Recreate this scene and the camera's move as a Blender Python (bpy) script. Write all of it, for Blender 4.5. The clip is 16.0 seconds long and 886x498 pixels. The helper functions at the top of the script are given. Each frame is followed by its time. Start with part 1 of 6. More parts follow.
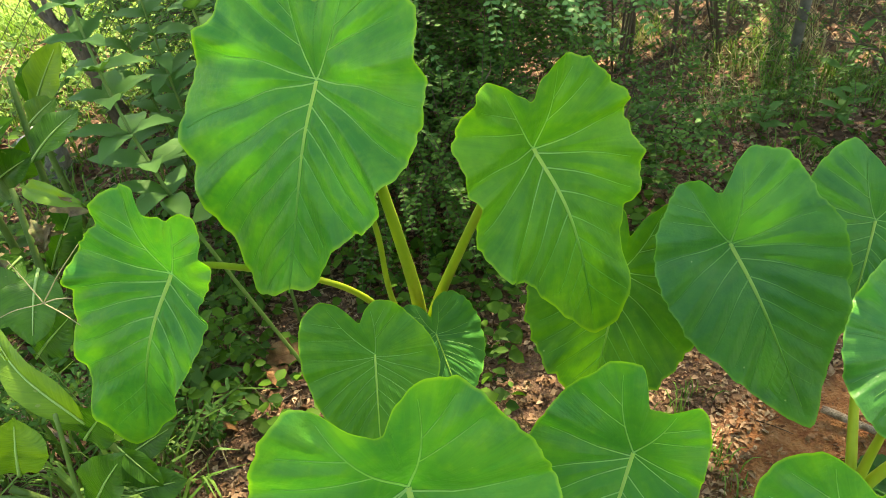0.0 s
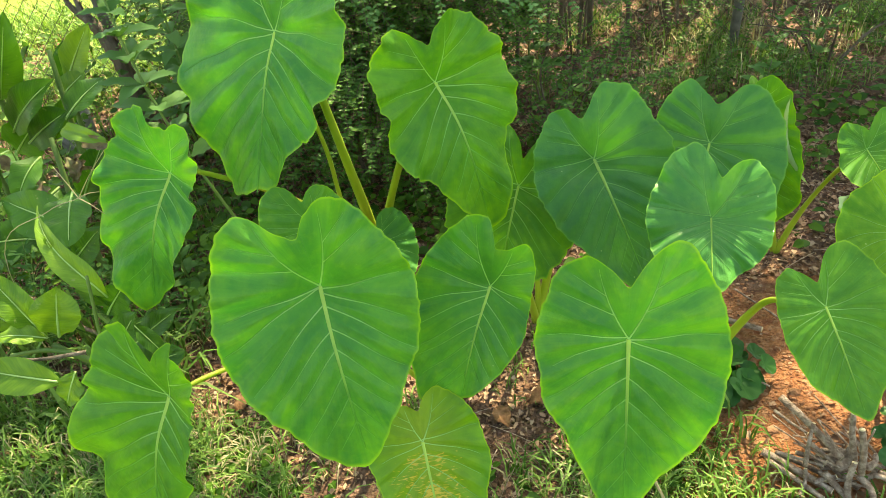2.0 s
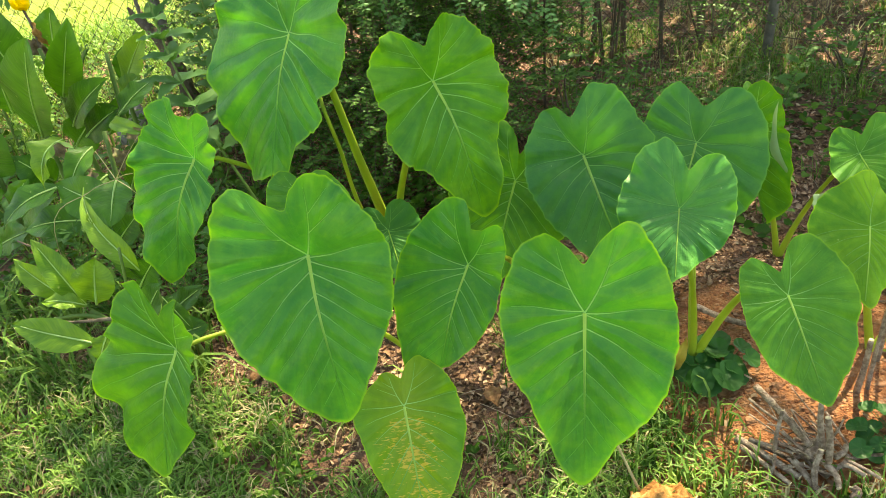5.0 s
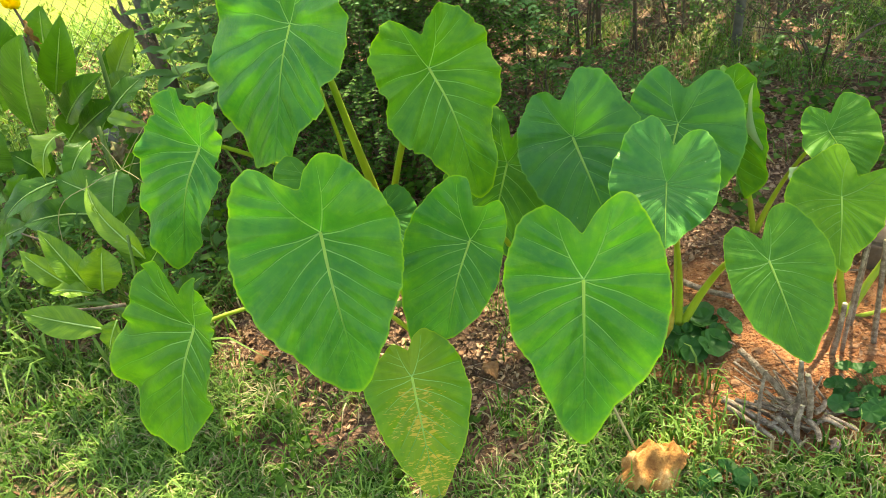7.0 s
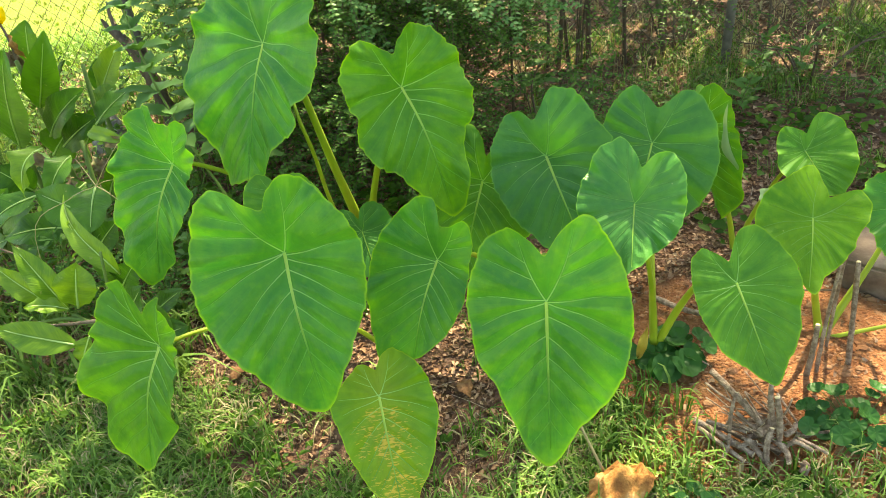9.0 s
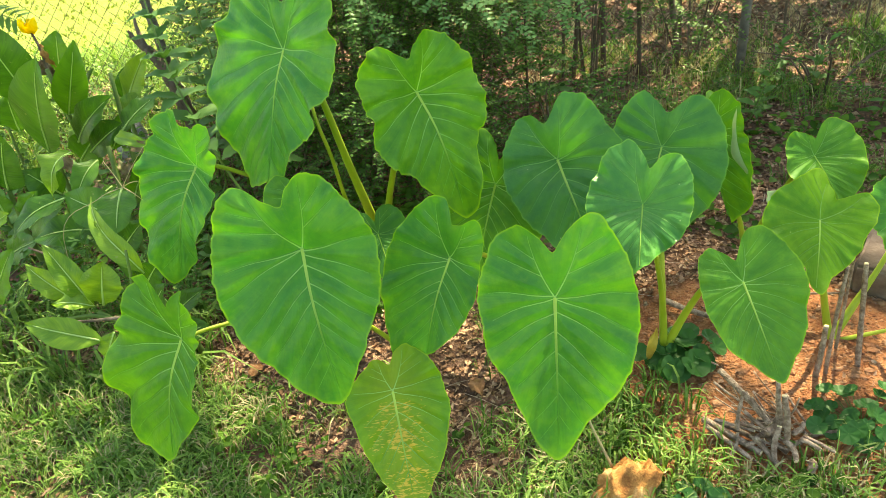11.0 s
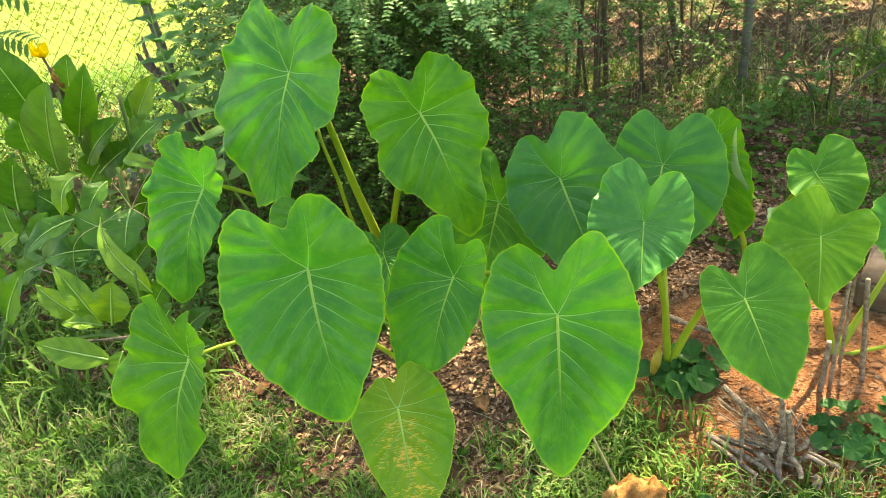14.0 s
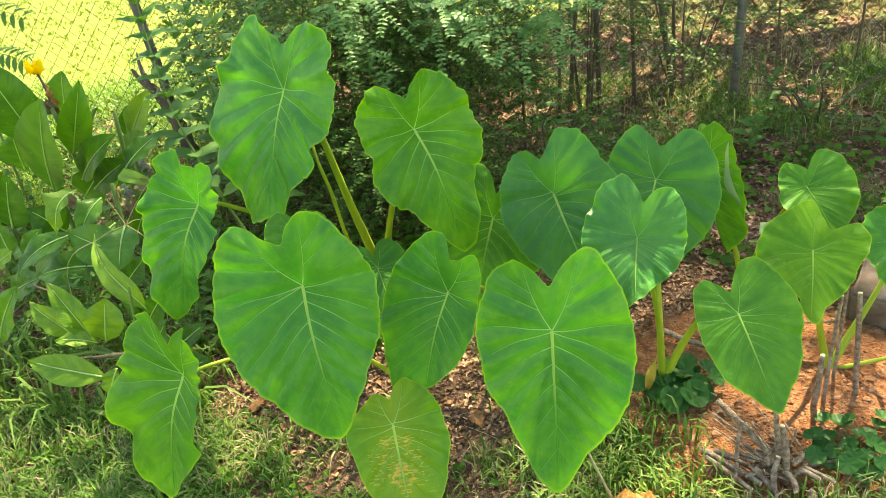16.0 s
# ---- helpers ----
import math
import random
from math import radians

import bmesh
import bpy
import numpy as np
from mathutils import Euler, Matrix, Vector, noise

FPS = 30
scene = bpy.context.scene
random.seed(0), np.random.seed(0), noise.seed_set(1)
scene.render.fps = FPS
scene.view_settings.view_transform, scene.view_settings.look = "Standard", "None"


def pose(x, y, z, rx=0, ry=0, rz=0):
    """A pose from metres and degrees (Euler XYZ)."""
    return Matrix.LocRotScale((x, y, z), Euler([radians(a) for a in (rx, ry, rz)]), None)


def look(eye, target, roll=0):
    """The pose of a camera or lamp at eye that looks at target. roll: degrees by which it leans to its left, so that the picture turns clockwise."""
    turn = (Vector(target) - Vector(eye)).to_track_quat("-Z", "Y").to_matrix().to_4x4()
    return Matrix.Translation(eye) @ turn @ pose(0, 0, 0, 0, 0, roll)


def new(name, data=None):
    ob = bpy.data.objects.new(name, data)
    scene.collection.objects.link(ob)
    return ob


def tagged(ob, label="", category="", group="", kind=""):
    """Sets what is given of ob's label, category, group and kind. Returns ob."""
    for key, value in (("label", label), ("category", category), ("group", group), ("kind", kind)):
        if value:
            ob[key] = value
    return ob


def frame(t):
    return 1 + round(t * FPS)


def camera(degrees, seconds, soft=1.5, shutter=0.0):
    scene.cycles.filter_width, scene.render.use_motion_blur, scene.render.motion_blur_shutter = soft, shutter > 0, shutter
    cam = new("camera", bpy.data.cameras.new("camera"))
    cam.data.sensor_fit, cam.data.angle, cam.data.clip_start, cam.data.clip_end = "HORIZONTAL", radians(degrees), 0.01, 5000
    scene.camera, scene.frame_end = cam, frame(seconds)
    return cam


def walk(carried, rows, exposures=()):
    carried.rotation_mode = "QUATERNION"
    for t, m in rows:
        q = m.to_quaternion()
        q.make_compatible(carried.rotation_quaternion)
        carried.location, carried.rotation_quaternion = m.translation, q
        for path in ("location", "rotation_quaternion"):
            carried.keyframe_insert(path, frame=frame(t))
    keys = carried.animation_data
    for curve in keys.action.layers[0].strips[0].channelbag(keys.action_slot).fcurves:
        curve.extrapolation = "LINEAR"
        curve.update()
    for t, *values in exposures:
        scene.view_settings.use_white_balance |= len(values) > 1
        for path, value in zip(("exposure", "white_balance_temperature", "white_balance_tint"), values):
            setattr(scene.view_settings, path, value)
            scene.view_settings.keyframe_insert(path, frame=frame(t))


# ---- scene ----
cam = camera(62.6, 16.0, soft=0.45)
PATH = [
    (0, (0.033, -0.015, 1.553), (-0.066, 1.583, 0.355), -5.0),
    (0.5, (0.162, -0.144, 1.555), (0.031, 1.452, 0.356), -5.2),
    (1, (0.22, -0.282, 1.581), (0.076, 1.322, 0.396), -5.8),
    (1.5, (0.231, -0.437, 1.604), (0.09, 1.174, 0.428), -6.3),
    (2, (0.265, -0.522, 1.614), (0.116, 1.091, 0.441), -6.1),
    (2.5, (0.36, -0.575, 1.61), (0.162, 1.038, 0.444), -6.2),
    (3, (0.402, -0.626, 1.614), (0.156, 0.986, 0.456), -6.2),
    (3.5, (0.419, -0.655, 1.607), (0.139, 0.959, 0.46), -6.4),
    (4, (0.429, -0.673, 1.602), (0.13, 0.943, 0.463), -6.7),
    (4.5, (0.451, -0.673, 1.609), (0.143, 0.95, 0.481), -7.3),
    (4.7, (0.455, -0.673, 1.612), (0.14, 0.953, 0.49), -7.5),
    (6.8, (0.392, -0.777, 1.628), (0.142, 0.861, 0.508), -7.5),
    (7, (0.392, -0.789, 1.628), (0.151, 0.845, 0.5), -7.5),
    (7.5, (0.41, -0.812, 1.644), (0.178, 0.824, 0.517), -7.2),
    (8, (0.459, -0.791, 1.644), (0.214, 0.845, 0.521), -7.1),
    (8.5, (0.492, -0.783, 1.634), (0.241, 0.86, 0.521), -7.1),
    (9, (0.482, -0.766, 1.643), (0.231, 0.88, 0.534), -7.3),
    (9.5, (0.49, -0.786, 1.645), (0.229, 0.864, 0.546), -7.5),
    (10, (0.497, -0.819, 1.639), (0.222, 0.837, 0.552), -7.5),
    (12.5, (0.502, -0.832, 1.644), (0.186, 0.829, 0.576), -8.3),
    (13, (0.499, -0.822, 1.638), (0.183, 0.84, 0.572), -8.3),
    (13.5, (0.511, -0.832, 1.66), (0.195, 0.842, 0.613), -8.4),
    (14, (0.512, -0.844, 1.658), (0.198, 0.839, 0.623), -8.4),
    (14.5, (0.506, -0.841, 1.655), (0.195, 0.839, 0.617), -8.3),
    (15, (0.503, -0.837, 1.65), (0.197, 0.845, 0.611), -8.4),
    (15.5, (0.512, -0.837, 1.656), (0.206, 0.853, 0.631), -8.5),
    (16, (0.514, -0.844, 1.668), (0.216, 0.858, 0.661), -8.3),
]
EXPOSURE = [(0.0, 2.5, 9000, 6), (2.0, 2.55, 9000, 6), (3.5, 2.65, 9000, 6), (4.5, 2.42, 9000, 6), (7.0, 2.5, 9000, 6), (16.0, 2.52, 9000, 6)]
walk(cam, [(t, look(eye, target, roll)) for t, eye, target, roll in PATH], EXPOSURE)

# ---------------------------------------------------------------- light
SUN = Vector((0.24, 0.66, 0.95)).normalized()
world = bpy.data.worlds.new("sky")
scene.world = world
world.use_nodes = True
wn = world.node_tree
sky = wn.nodes.new("ShaderNodeTexSky")
sky.sky_type = "NISHITA"
sky.sun_disc = False
sky.sun_elevation = math.asin(SUN.z)
sky.sun_rotation = math.atan2(SUN.x, SUN.y)
bg = wn.nodes["Background"]
bg.inputs["Strength"].default_value = 0.10
wn.links.new(sky.outputs[0], bg.inputs["Color"])
sun_data = bpy.data.lights.new("sun", "SUN")
sun_data.energy, sun_data.angle, sun_data.color = 5.0, radians(0.6), (1.0, 0.95, 0.84)
sun = new("sun", sun_data)
sun.matrix_world = look(SUN * 30, (0, 0, 0))


# ---------------------------------------------------------------- helpers
def mesh_of(bm_or_data, name, smooth=True):
    me = bpy.data.meshes.new(name)
    if isinstance(bm_or_data, tuple):
        me.from_pydata(*bm_or_data)
    else:
        bm_or_data.to_mesh(me)
        bm_or_data.free()
    if smooth:
        me.polygons.foreach_set("use_smooth", [True] * len(me.polygons))
    me.update()
    return me


def part(name, bm, material, parent, label=""):
    me = mesh_of(bm, name)
    me.materials.append(material)
    ob = new(name, me)
    ob.parent = parent
    if label:
        tagged(ob, label)
    return ob


def thing(name, at, label, category, group="", kind=""):
    ob = new(name)
    ob.location = at
    ob.empty_display_size = 0.1
    tagged(ob, label, category, group, kind)
    return ob


def solid(name, data, material, label, category="", kind="", group="", smooth=True):
    me = mesh_of(data, name, smooth)
    me.materials.append(material)
    return tagged(new(name, me), label, category, group, kind)


def shift(data, at):
    v, e, f = data
    return ([(p[0] - at[0], p[1] - at[1], p[2] - at[2]) for p in v], e, f)


def join(*many):
    V, F = [], []
    for v, e, f in many:
        o = len(V)
        V += v
        F += [tuple(i + o for i in q) for q in f]
    return V, [], F


def smooth_path(points, n):
    P = [Vector(p) for p in points]
    P = [P[0] * 2 - P[1]] + P + [P[-1] * 2 - P[-2]]
    out = []
    for i in range(1, len(P) - 2):
        a, b, c, d = P[i - 1:i + 3]
        for k in range(n):
            t = k / n
            out.append(0.5 * (2 * b + (c - a) * t + (2 * a - 5 * b + 4 * c - d) * t * t + (3 * b - a - 3 * c + d) * t ** 3))
    out.append(P[-2])
    return out


def tube(points, radii, sides=8, n=6, flat=1.0, caps=True, rough=0.0, seed=0):
    path = smooth_path(points, n)
    rnd = random.Random(seed)
    V, F = [], []
    ref = Vector((0.3, 0.9, 0.2)).normalized()
    m = len(path) - 1
    for i, p in enumerate(path):
        d = (path[min(i + 1, m)] - path[max(i - 1, 0)]).normalized()
        u = d.cross(ref).normalized()
        w = u.cross(d)
        s = i / m * (len(radii) - 1)
        k = min(int(s), len(radii) - 2)
        r = radii[k] + (radii[k + 1] - radii[k]) * (s - k)
        for j in range(sides):
            a = 2 * math.pi * j / sides
            q = r * (1 + rough * (rnd.random() - 0.5))
            V.append(tuple(p + u * math.cos(a) * q + w * math.sin(a) * q * flat))
    for i in range(m):
        for j in range(sides):
            a, b = i * sides + j, i * sides + (j + 1) % sides
            F.append((a, b, b + sides, a + sides))
    if caps:
        F.append(tuple(range(sides))[::-1])
        F.append(tuple(m * sides + j for j in range(sides)))
    return V, [], F


def pchip(xs, ys):
    xs, ys = np.array(xs, float), np.array(ys, float)
    h = np.diff(xs)
    dl = np.diff(ys) / h
    m = np.zeros(len(xs))
    m[1:-1] = np.where(dl[:-1] * dl[1:] > 0, 2 * dl[:-1] * dl[1:] / (dl[:-1] + dl[1:] + 1e-12), 0)
    m[0], m[-1] = dl[0], dl[-1]

    def f(x):
        i = np.clip(np.searchsorted(xs, x) - 1, 0, len(h) - 1)
        t = (x - xs[i]) / h[i]
        return ((1 + 2 * t) * (1 - t) ** 2 * ys[i] + t * (1 - t) ** 2 * h[i] * m[i]
                + t * t * (3 - 2 * t) * ys[i + 1] + t * t * (t - 1) * h[i] * m[i + 1])
    return f


def height(x, y):
    """The ground's height: a flat bed with a low mound of red soil and small unevenness."""
    n = noise.noise(Vector((x * 1.3, y * 1.3, 0))) * 0.025 + noise.noise(Vector((x * 6, y * 6, 3))) * 0.008
    mound = 0.05 * math.exp(-((x - 1.2) / 0.45) ** 2 - ((y - 1.05) / 0.4) ** 2)
    left = 0.05 * max(0.0, min(1.0, (-x - 0.1) * 0.8)) * math.exp(-((y - 0.8) / 1.2) ** 2)
    rise = 0.06 * max(0.0, y - 4.5) if x > -1 else 0.0
    fade = math.exp(-max(0.0, math.hypot(x, y - 2) - 8) * 0.3)
    return (0.04 + n + mound + left + min(rise, 0.5)) * fade


# ---------------------------------------------------------------- materials
def mat(name, rough=0.6, spec=0.4):
    m = bpy.data.materials.new(name)
    m.use_nodes = True
    b = m.node_tree.nodes["Principled BSDF"]
    b.inputs["Roughness"].default_value = rough
    b.inputs["Specular IOR Level"].default_value = spec
    return m, m.node_tree, b


def nd(nt, kind, **kw):
    n = nt.nodes.new(kind)
    for k, v in kw.items():
        n.inputs[k.replace("_", " ")].default_value = v
    return n


def ramp(nt, src, stops):
    r = nt.nodes.new("ShaderNodeValToRGB")
    el = r.color_ramp.elements
    while len(el) < len(stops):
        el.new(0.5)
    for e, (p, c) in zip(el, stops):
        e.position, e.color = p, (*c, 1)
    nt.links.new(src, r.inputs[0])
    return r.outputs[0]


def mixc(nt, fac, a, b, mode="MIX"):
    m = nt.nodes.new("ShaderNodeMix")
    m.data_type, m.blend_type = "RGBA", mode
    for sock, v in ((m.inputs[0], fac), (m.inputs[6], a), (m.inputs[7], b)):
        if isinstance(v, (int, float)):
            sock.default_value = v
        elif isinstance(v, tuple):
            sock.default_value = (*v, 1)
        else:
            nt.links.new(v, sock)
    return m.outputs[2]


def math_node(nt, op, a, b=None):
    m = nt.nodes.new("ShaderNodeMath")
    m.operation = op
    for sock, v in zip(m.inputs, (a, b)):
        if v is None:
            continue
        if isinstance(v, (int, float)):
            sock.default_value = v
        else:
            nt.links.new(v, sock)
    return m.outputs[0]


def noise_tex(nt, scale, detail=4, coord="Object", rough=0.55):
    tc = nt.nodes.new("ShaderNodeTexCoord")
    n = nd(nt, "ShaderNodeTexNoise", Scale=scale, Detail=detail, Roughness=rough)
    nt.links.new(tc.outputs[coord], n.inputs["Vector"])
    return n.outputs["Fac"]


def bump(nt, b, src, strength, dist=0.002):
    n = nd(nt, "ShaderNodeBump", Strength=strength, Distance=dist)
    nt.links.new(src, n.inputs["Height"])
    nt.links.new(n.outputs[0], b.inputs["Normal"])
    return n.outputs[0]


def translucent(nt, b, color, amount, gain=1.0):
    """Mix light that passes through a leaf into its surface."""
    t = nt.nodes.new("ShaderNodeBsdfTranslucent")
    if gain != 1.0:
        color = mixc(nt, 1.0, color, (1.0 * gain, 1.0 * gain, 0.55 * gain), "MULTIPLY")
    nt.links.new(color, t.inputs["Color"])
    m = nt.nodes.new("ShaderNodeMixShader")
    m.inputs[0].default_value = amount
    nt.links.new(b.outputs[0], m.inputs[1])
    nt.links.new(t.outputs[0], m.inputs[2])
    nt.links.new(m.outputs[0], nt.nodes["Material Output"].inputs["Surface"])


def taro_material(name, deep, mid, rim, stain=None, gloss=0.42, passing=0.26, streaks=1.0):
    """Green blade: darker along the veins, lighter patches between them, a thin pale rim."""
    m, nt, b = mat(name, gloss, 0.35)
    uv = nt.nodes.new("ShaderNodeUVMap")
    uv.uv_map = "UVMap"
    sp = nt.nodes.new("ShaderNodeSeparateXYZ")
    nt.links.new(uv.outputs[0], sp.inputs[0])
    n1 = noise_tex(nt, 11, 3)
    n2 = noise_tex(nt, 60, 4)
    n3 = noise_tex(nt, 28, 3)
    base = mixc(nt, ramp(nt, n1, [(0.36, (0, 0, 0)), (0.66, (1, 1, 1))]), deep, mid)
    base = mixc(nt, math_node(nt, "MULTIPLY", sp.outputs[1], 0.30), base, (mid[0] * 1.7, mid[1] * 1.25, mid[2] * 1.6))
    out = math_node(nt, "MULTIPLY", ramp(nt, sp.outputs[0], [(0.30, (0, 0, 0)), (0.95, (1, 1, 1))]), math_node(nt, "SUBTRACT", 1.0, sp.outputs[1]))
    patch = math_node(nt, "MULTIPLY", out, ramp(nt, math_node(nt, "ADD", math_node(nt, "MULTIPLY", n3, 0.5), math_node(nt, "MULTIPLY", n1, 0.5)), [(0.42, (0, 0, 0)), (0.68, (0.5, 0.5, 0.5))]))
    base = mixc(nt, patch, base, rim)
    base = mixc(nt, ramp(nt, n2, [(0.5, (0, 0, 0)), (0.8, (0.3, 0.3, 0.3))]), base, rim)
    fan_uv = nt.nodes.new("ShaderNodeUVMap")
    fan_uv.uv_map = "Wrinkle"
    for sx, sy, lo, hi, tone, strong in ((0.55, 0.20, 0.46, 0.68, (deep[0] * 0.66, deep[1] * 0.76, deep[2] * 1.2), 0.28), (0.8, 0.26, 0.52, 0.72, (rim[0] * 0.8, rim[1] * 0.88, rim[2]), 0.24), (2.6, 0.35, 0.48, 0.75, (mid[0] * 1.5, mid[1] * 1.3, mid[2] * 1.6), 0.26)):
        part_of = strong * streaks
        mpf = nd(nt, "ShaderNodeMapping")
        mpf.inputs["Scale"].default_value = (sx, sy, 1)
        mpf.inputs["Location"].default_value = (sx * 9, sy * 31, 0)
        nt.links.new(fan_uv.outputs[0], mpf.inputs["Vector"])
        fn = nd(nt, "ShaderNodeTexNoise", Scale=1.0, Detail=4.0, Roughness=0.6, Distortion=0.4)
        nt.links.new(mpf.outputs[0], fn.inputs["Vector"])
        base = mixc(nt, math_node(nt, "MULTIPLY", ramp(nt, fn.outputs["Fac"], [(lo, (0, 0, 0)), (hi, (part_of, part_of, part_of))]), ramp(nt, sp.outputs[0], [(0.15, (0.05, 0.05, 0.05)), (0.75, (1, 1, 1))])), base, tone)
    base = mixc(nt, ramp(nt, sp.outputs[0], [(0.972, (0, 0, 0)), (0.998, (0.6, 0.6, 0.6))]), base, (rim[0] * 1.6, rim[1] * 1.3, rim[2] * 1.4))
    tcs = nt.nodes.new("ShaderNodeTexCoord")
    vo = nd(nt, "ShaderNodeTexVoronoi", Scale=24.0)
    nt.links.new(tcs.outputs["Object"], vo.inputs["Vector"])
    sep = nt.nodes.new("ShaderNodeSeparateColor")
    nt.links.new(vo.outputs["Color"], sep.inputs[0])
    rare = math_node(nt, "GREATER_THAN", sep.outputs[0], 0.86)
    dot = math_node(nt, "MULTIPLY", rare, ramp(nt, vo.outputs["Distance"], [(0.03, (0.5, 0.5, 0.5)), (0.06, (0, 0, 0))]))
    base = mixc(nt, dot, base, (0.50, 0.62, 0.30))
    if stain:
        mid_uv = nt.nodes.new("ShaderNodeUVMap")
        mid_uv.uv_map = "Midrib"
        ms = nt.nodes.new("ShaderNodeSeparateXYZ")
        nt.links.new(mid_uv.outputs[0], ms.inputs[0])
        mp = nd(nt, "ShaderNodeMapping")
        mp.inputs["Scale"].default_value = (60, 16, 1)
        mp.inputs["Rotation"].default_value = (0, 0, 0.6)
        nt.links.new(mid_uv.outputs[0], mp.inputs["Vector"])
        sn = nd(nt, "ShaderNodeTexNoise", Scale=1.0, Detail=5.0, Distortion=0.8)
        nt.links.new(mp.outputs[0], sn.inputs["Vector"])
        blot = noise_tex(nt, 16, 2)
        near = math_node(nt, "ADD", sn.outputs["Fac"], math_node(nt, "MULTIPLY", math_node(nt, "SUBTRACT", blot, 0.5), 0.6))
        near = math_node(nt, "SUBTRACT", near, math_node(nt, "MULTIPLY", ms.outputs[1], 0.75))
        near = math_node(nt, "SUBTRACT", near, ramp(nt, ms.outputs[0], [(0.02, (0.4, 0.4, 0.4)), (0.12, (0, 0, 0))]))
        tint = math_node(nt, "MULTIPLY", ramp(nt, ms.outputs[1], [(0.0, (1, 1, 1)), (0.45, (0, 0, 0))]), 0.45)
        base = mixc(nt, tint, base, (0.36, 0.42, 0.02))
        base = mixc(nt, ramp(nt, near, [(0.445, (0, 0, 0)), (0.53, (0.9, 0.9, 0.9))]), base, stain)
    nt.links.new(base, b.inputs["Base Color"])
    wr = nt.nodes.new("ShaderNodeUVMap")
    wr.uv_map = "Wrinkle"
    wn2 = nd(nt, "ShaderNodeTexNoise", Scale=1.0, Detail=3.0)
    nt.links.new(wr.outputs[0], wn2.inputs["Vector"])
    rel = math_node(nt, "ADD", math_node(nt, "MULTIPLY", n3, 1.2), math_node(nt, "MULTIPLY", n2, 0.8))
    fan = math_node(nt, "MULTIPLY", wn2.outputs["Fac"], ramp(nt, sp.outputs[0], [(0.08, (0, 0, 0)), (0.45, (1, 1, 1))]))
    rel = math_node(nt, "ADD", rel, math_node(nt, "MULTIPLY", fan, 0.7))
    bump(nt, b, math_node(nt, "SUBTRACT", rel, math_node(nt, "MULTIPLY", sp.outputs[1], 0.9)), 0.5, 0.0045)
    translucent(nt, b, base, passing, 1.35)
    return m


def leaf_material(name, dark, light, scale=14, gloss=0.45, through_part=0.3, random_part=True, relief=0.15, sheen=0.22):
    m, nt, b = mat(name, gloss, sheen)
    g = nt.nodes.new("ShaderNodeNewGeometry")
    n1 = noise_tex(nt, scale, 3)
    f = math_node(nt, "ADD", math_node(nt, "MULTIPLY", g.outputs["Random Per Island"], 0.75), math_node(nt, "MULTIPLY", n1, 0.4)) if random_part else n1
    base = mixc(nt, ramp(nt, f, [(0.15, (0, 0, 0)), (0.95, (1, 1, 1))]), dark, light)
    nt.links.new(base, b.inputs["Base Color"])
    bump(nt, b, noise_tex(nt, scale * 8, 2), relief, 0.002)
    if through_part:
        translucent(nt, b, base, through_part, 1.25)
    return m


def canna_material(name, dark, light, gloss, passing):
    """Satin blade with fine side veins that sweep from the midrib to the margin."""
    m, nt, b = mat(name, gloss, 0.4)
    uv = nt.nodes.new("ShaderNodeUVMap")
    uv.uv_map = "UVMap"
    mp = nd(nt, "ShaderNodeMapping")
    mp.inputs["Scale"].default_value = (1.2, 46, 1)
    nt.links.new(uv.outputs[0], mp.inputs["Vector"])
    fine = nd(nt, "ShaderNodeTexNoise", Scale=1.0, Detail=2.0)
    nt.links.new(mp.outputs[0], fine.inputs["Vector"])
    mp2 = nd(nt, "ShaderNodeMapping")
    mp2.inputs["Scale"].default_value = (1.0, 6, 1)
    nt.links.new(uv.outputs[0], mp2.inputs["Vector"])
    band = nd(nt, "ShaderNodeTexNoise", Scale=1.0, Detail=3.0)
    nt.links.new(mp2.outputs[0], band.inputs["Vector"])
    oi = nt.nodes.new("ShaderNodeObjectInfo")
    f = math_node(nt, "ADD", math_node(nt, "MULTIPLY", band.outputs["Fac"], 0.75), math_node(nt, "MULTIPLY", fine.outputs["Fac"], 0.45))
    f = math_node(nt, "ADD", f, math_node(nt, "MULTIPLY", math_node(nt, "SUBTRACT", oi.outputs["Random"], 0.5), 0.45))
    base = mixc(nt, ramp(nt, f, [(0.30, (0, 0, 0)), (0.90, (1, 1, 1))]), dark, light)
    spots = noise_tex(nt, 55, 3)
    base = mixc(nt, ramp(nt, spots, [(0.68, (0, 0, 0)), (0.74, (0.55, 0.55, 0.55))]), base, (0.30, 0.36, 0.12))
    nt.links.new(base, b.inputs["Base Color"])
    bump(nt, b, math_node(nt, "ADD", fine.outputs["Fac"], math_node(nt, "MULTIPLY", band.outputs["Fac"], 1.5)), 0.5, 0.004)
    translucent(nt, b, base, passing, 1.3)
    return m


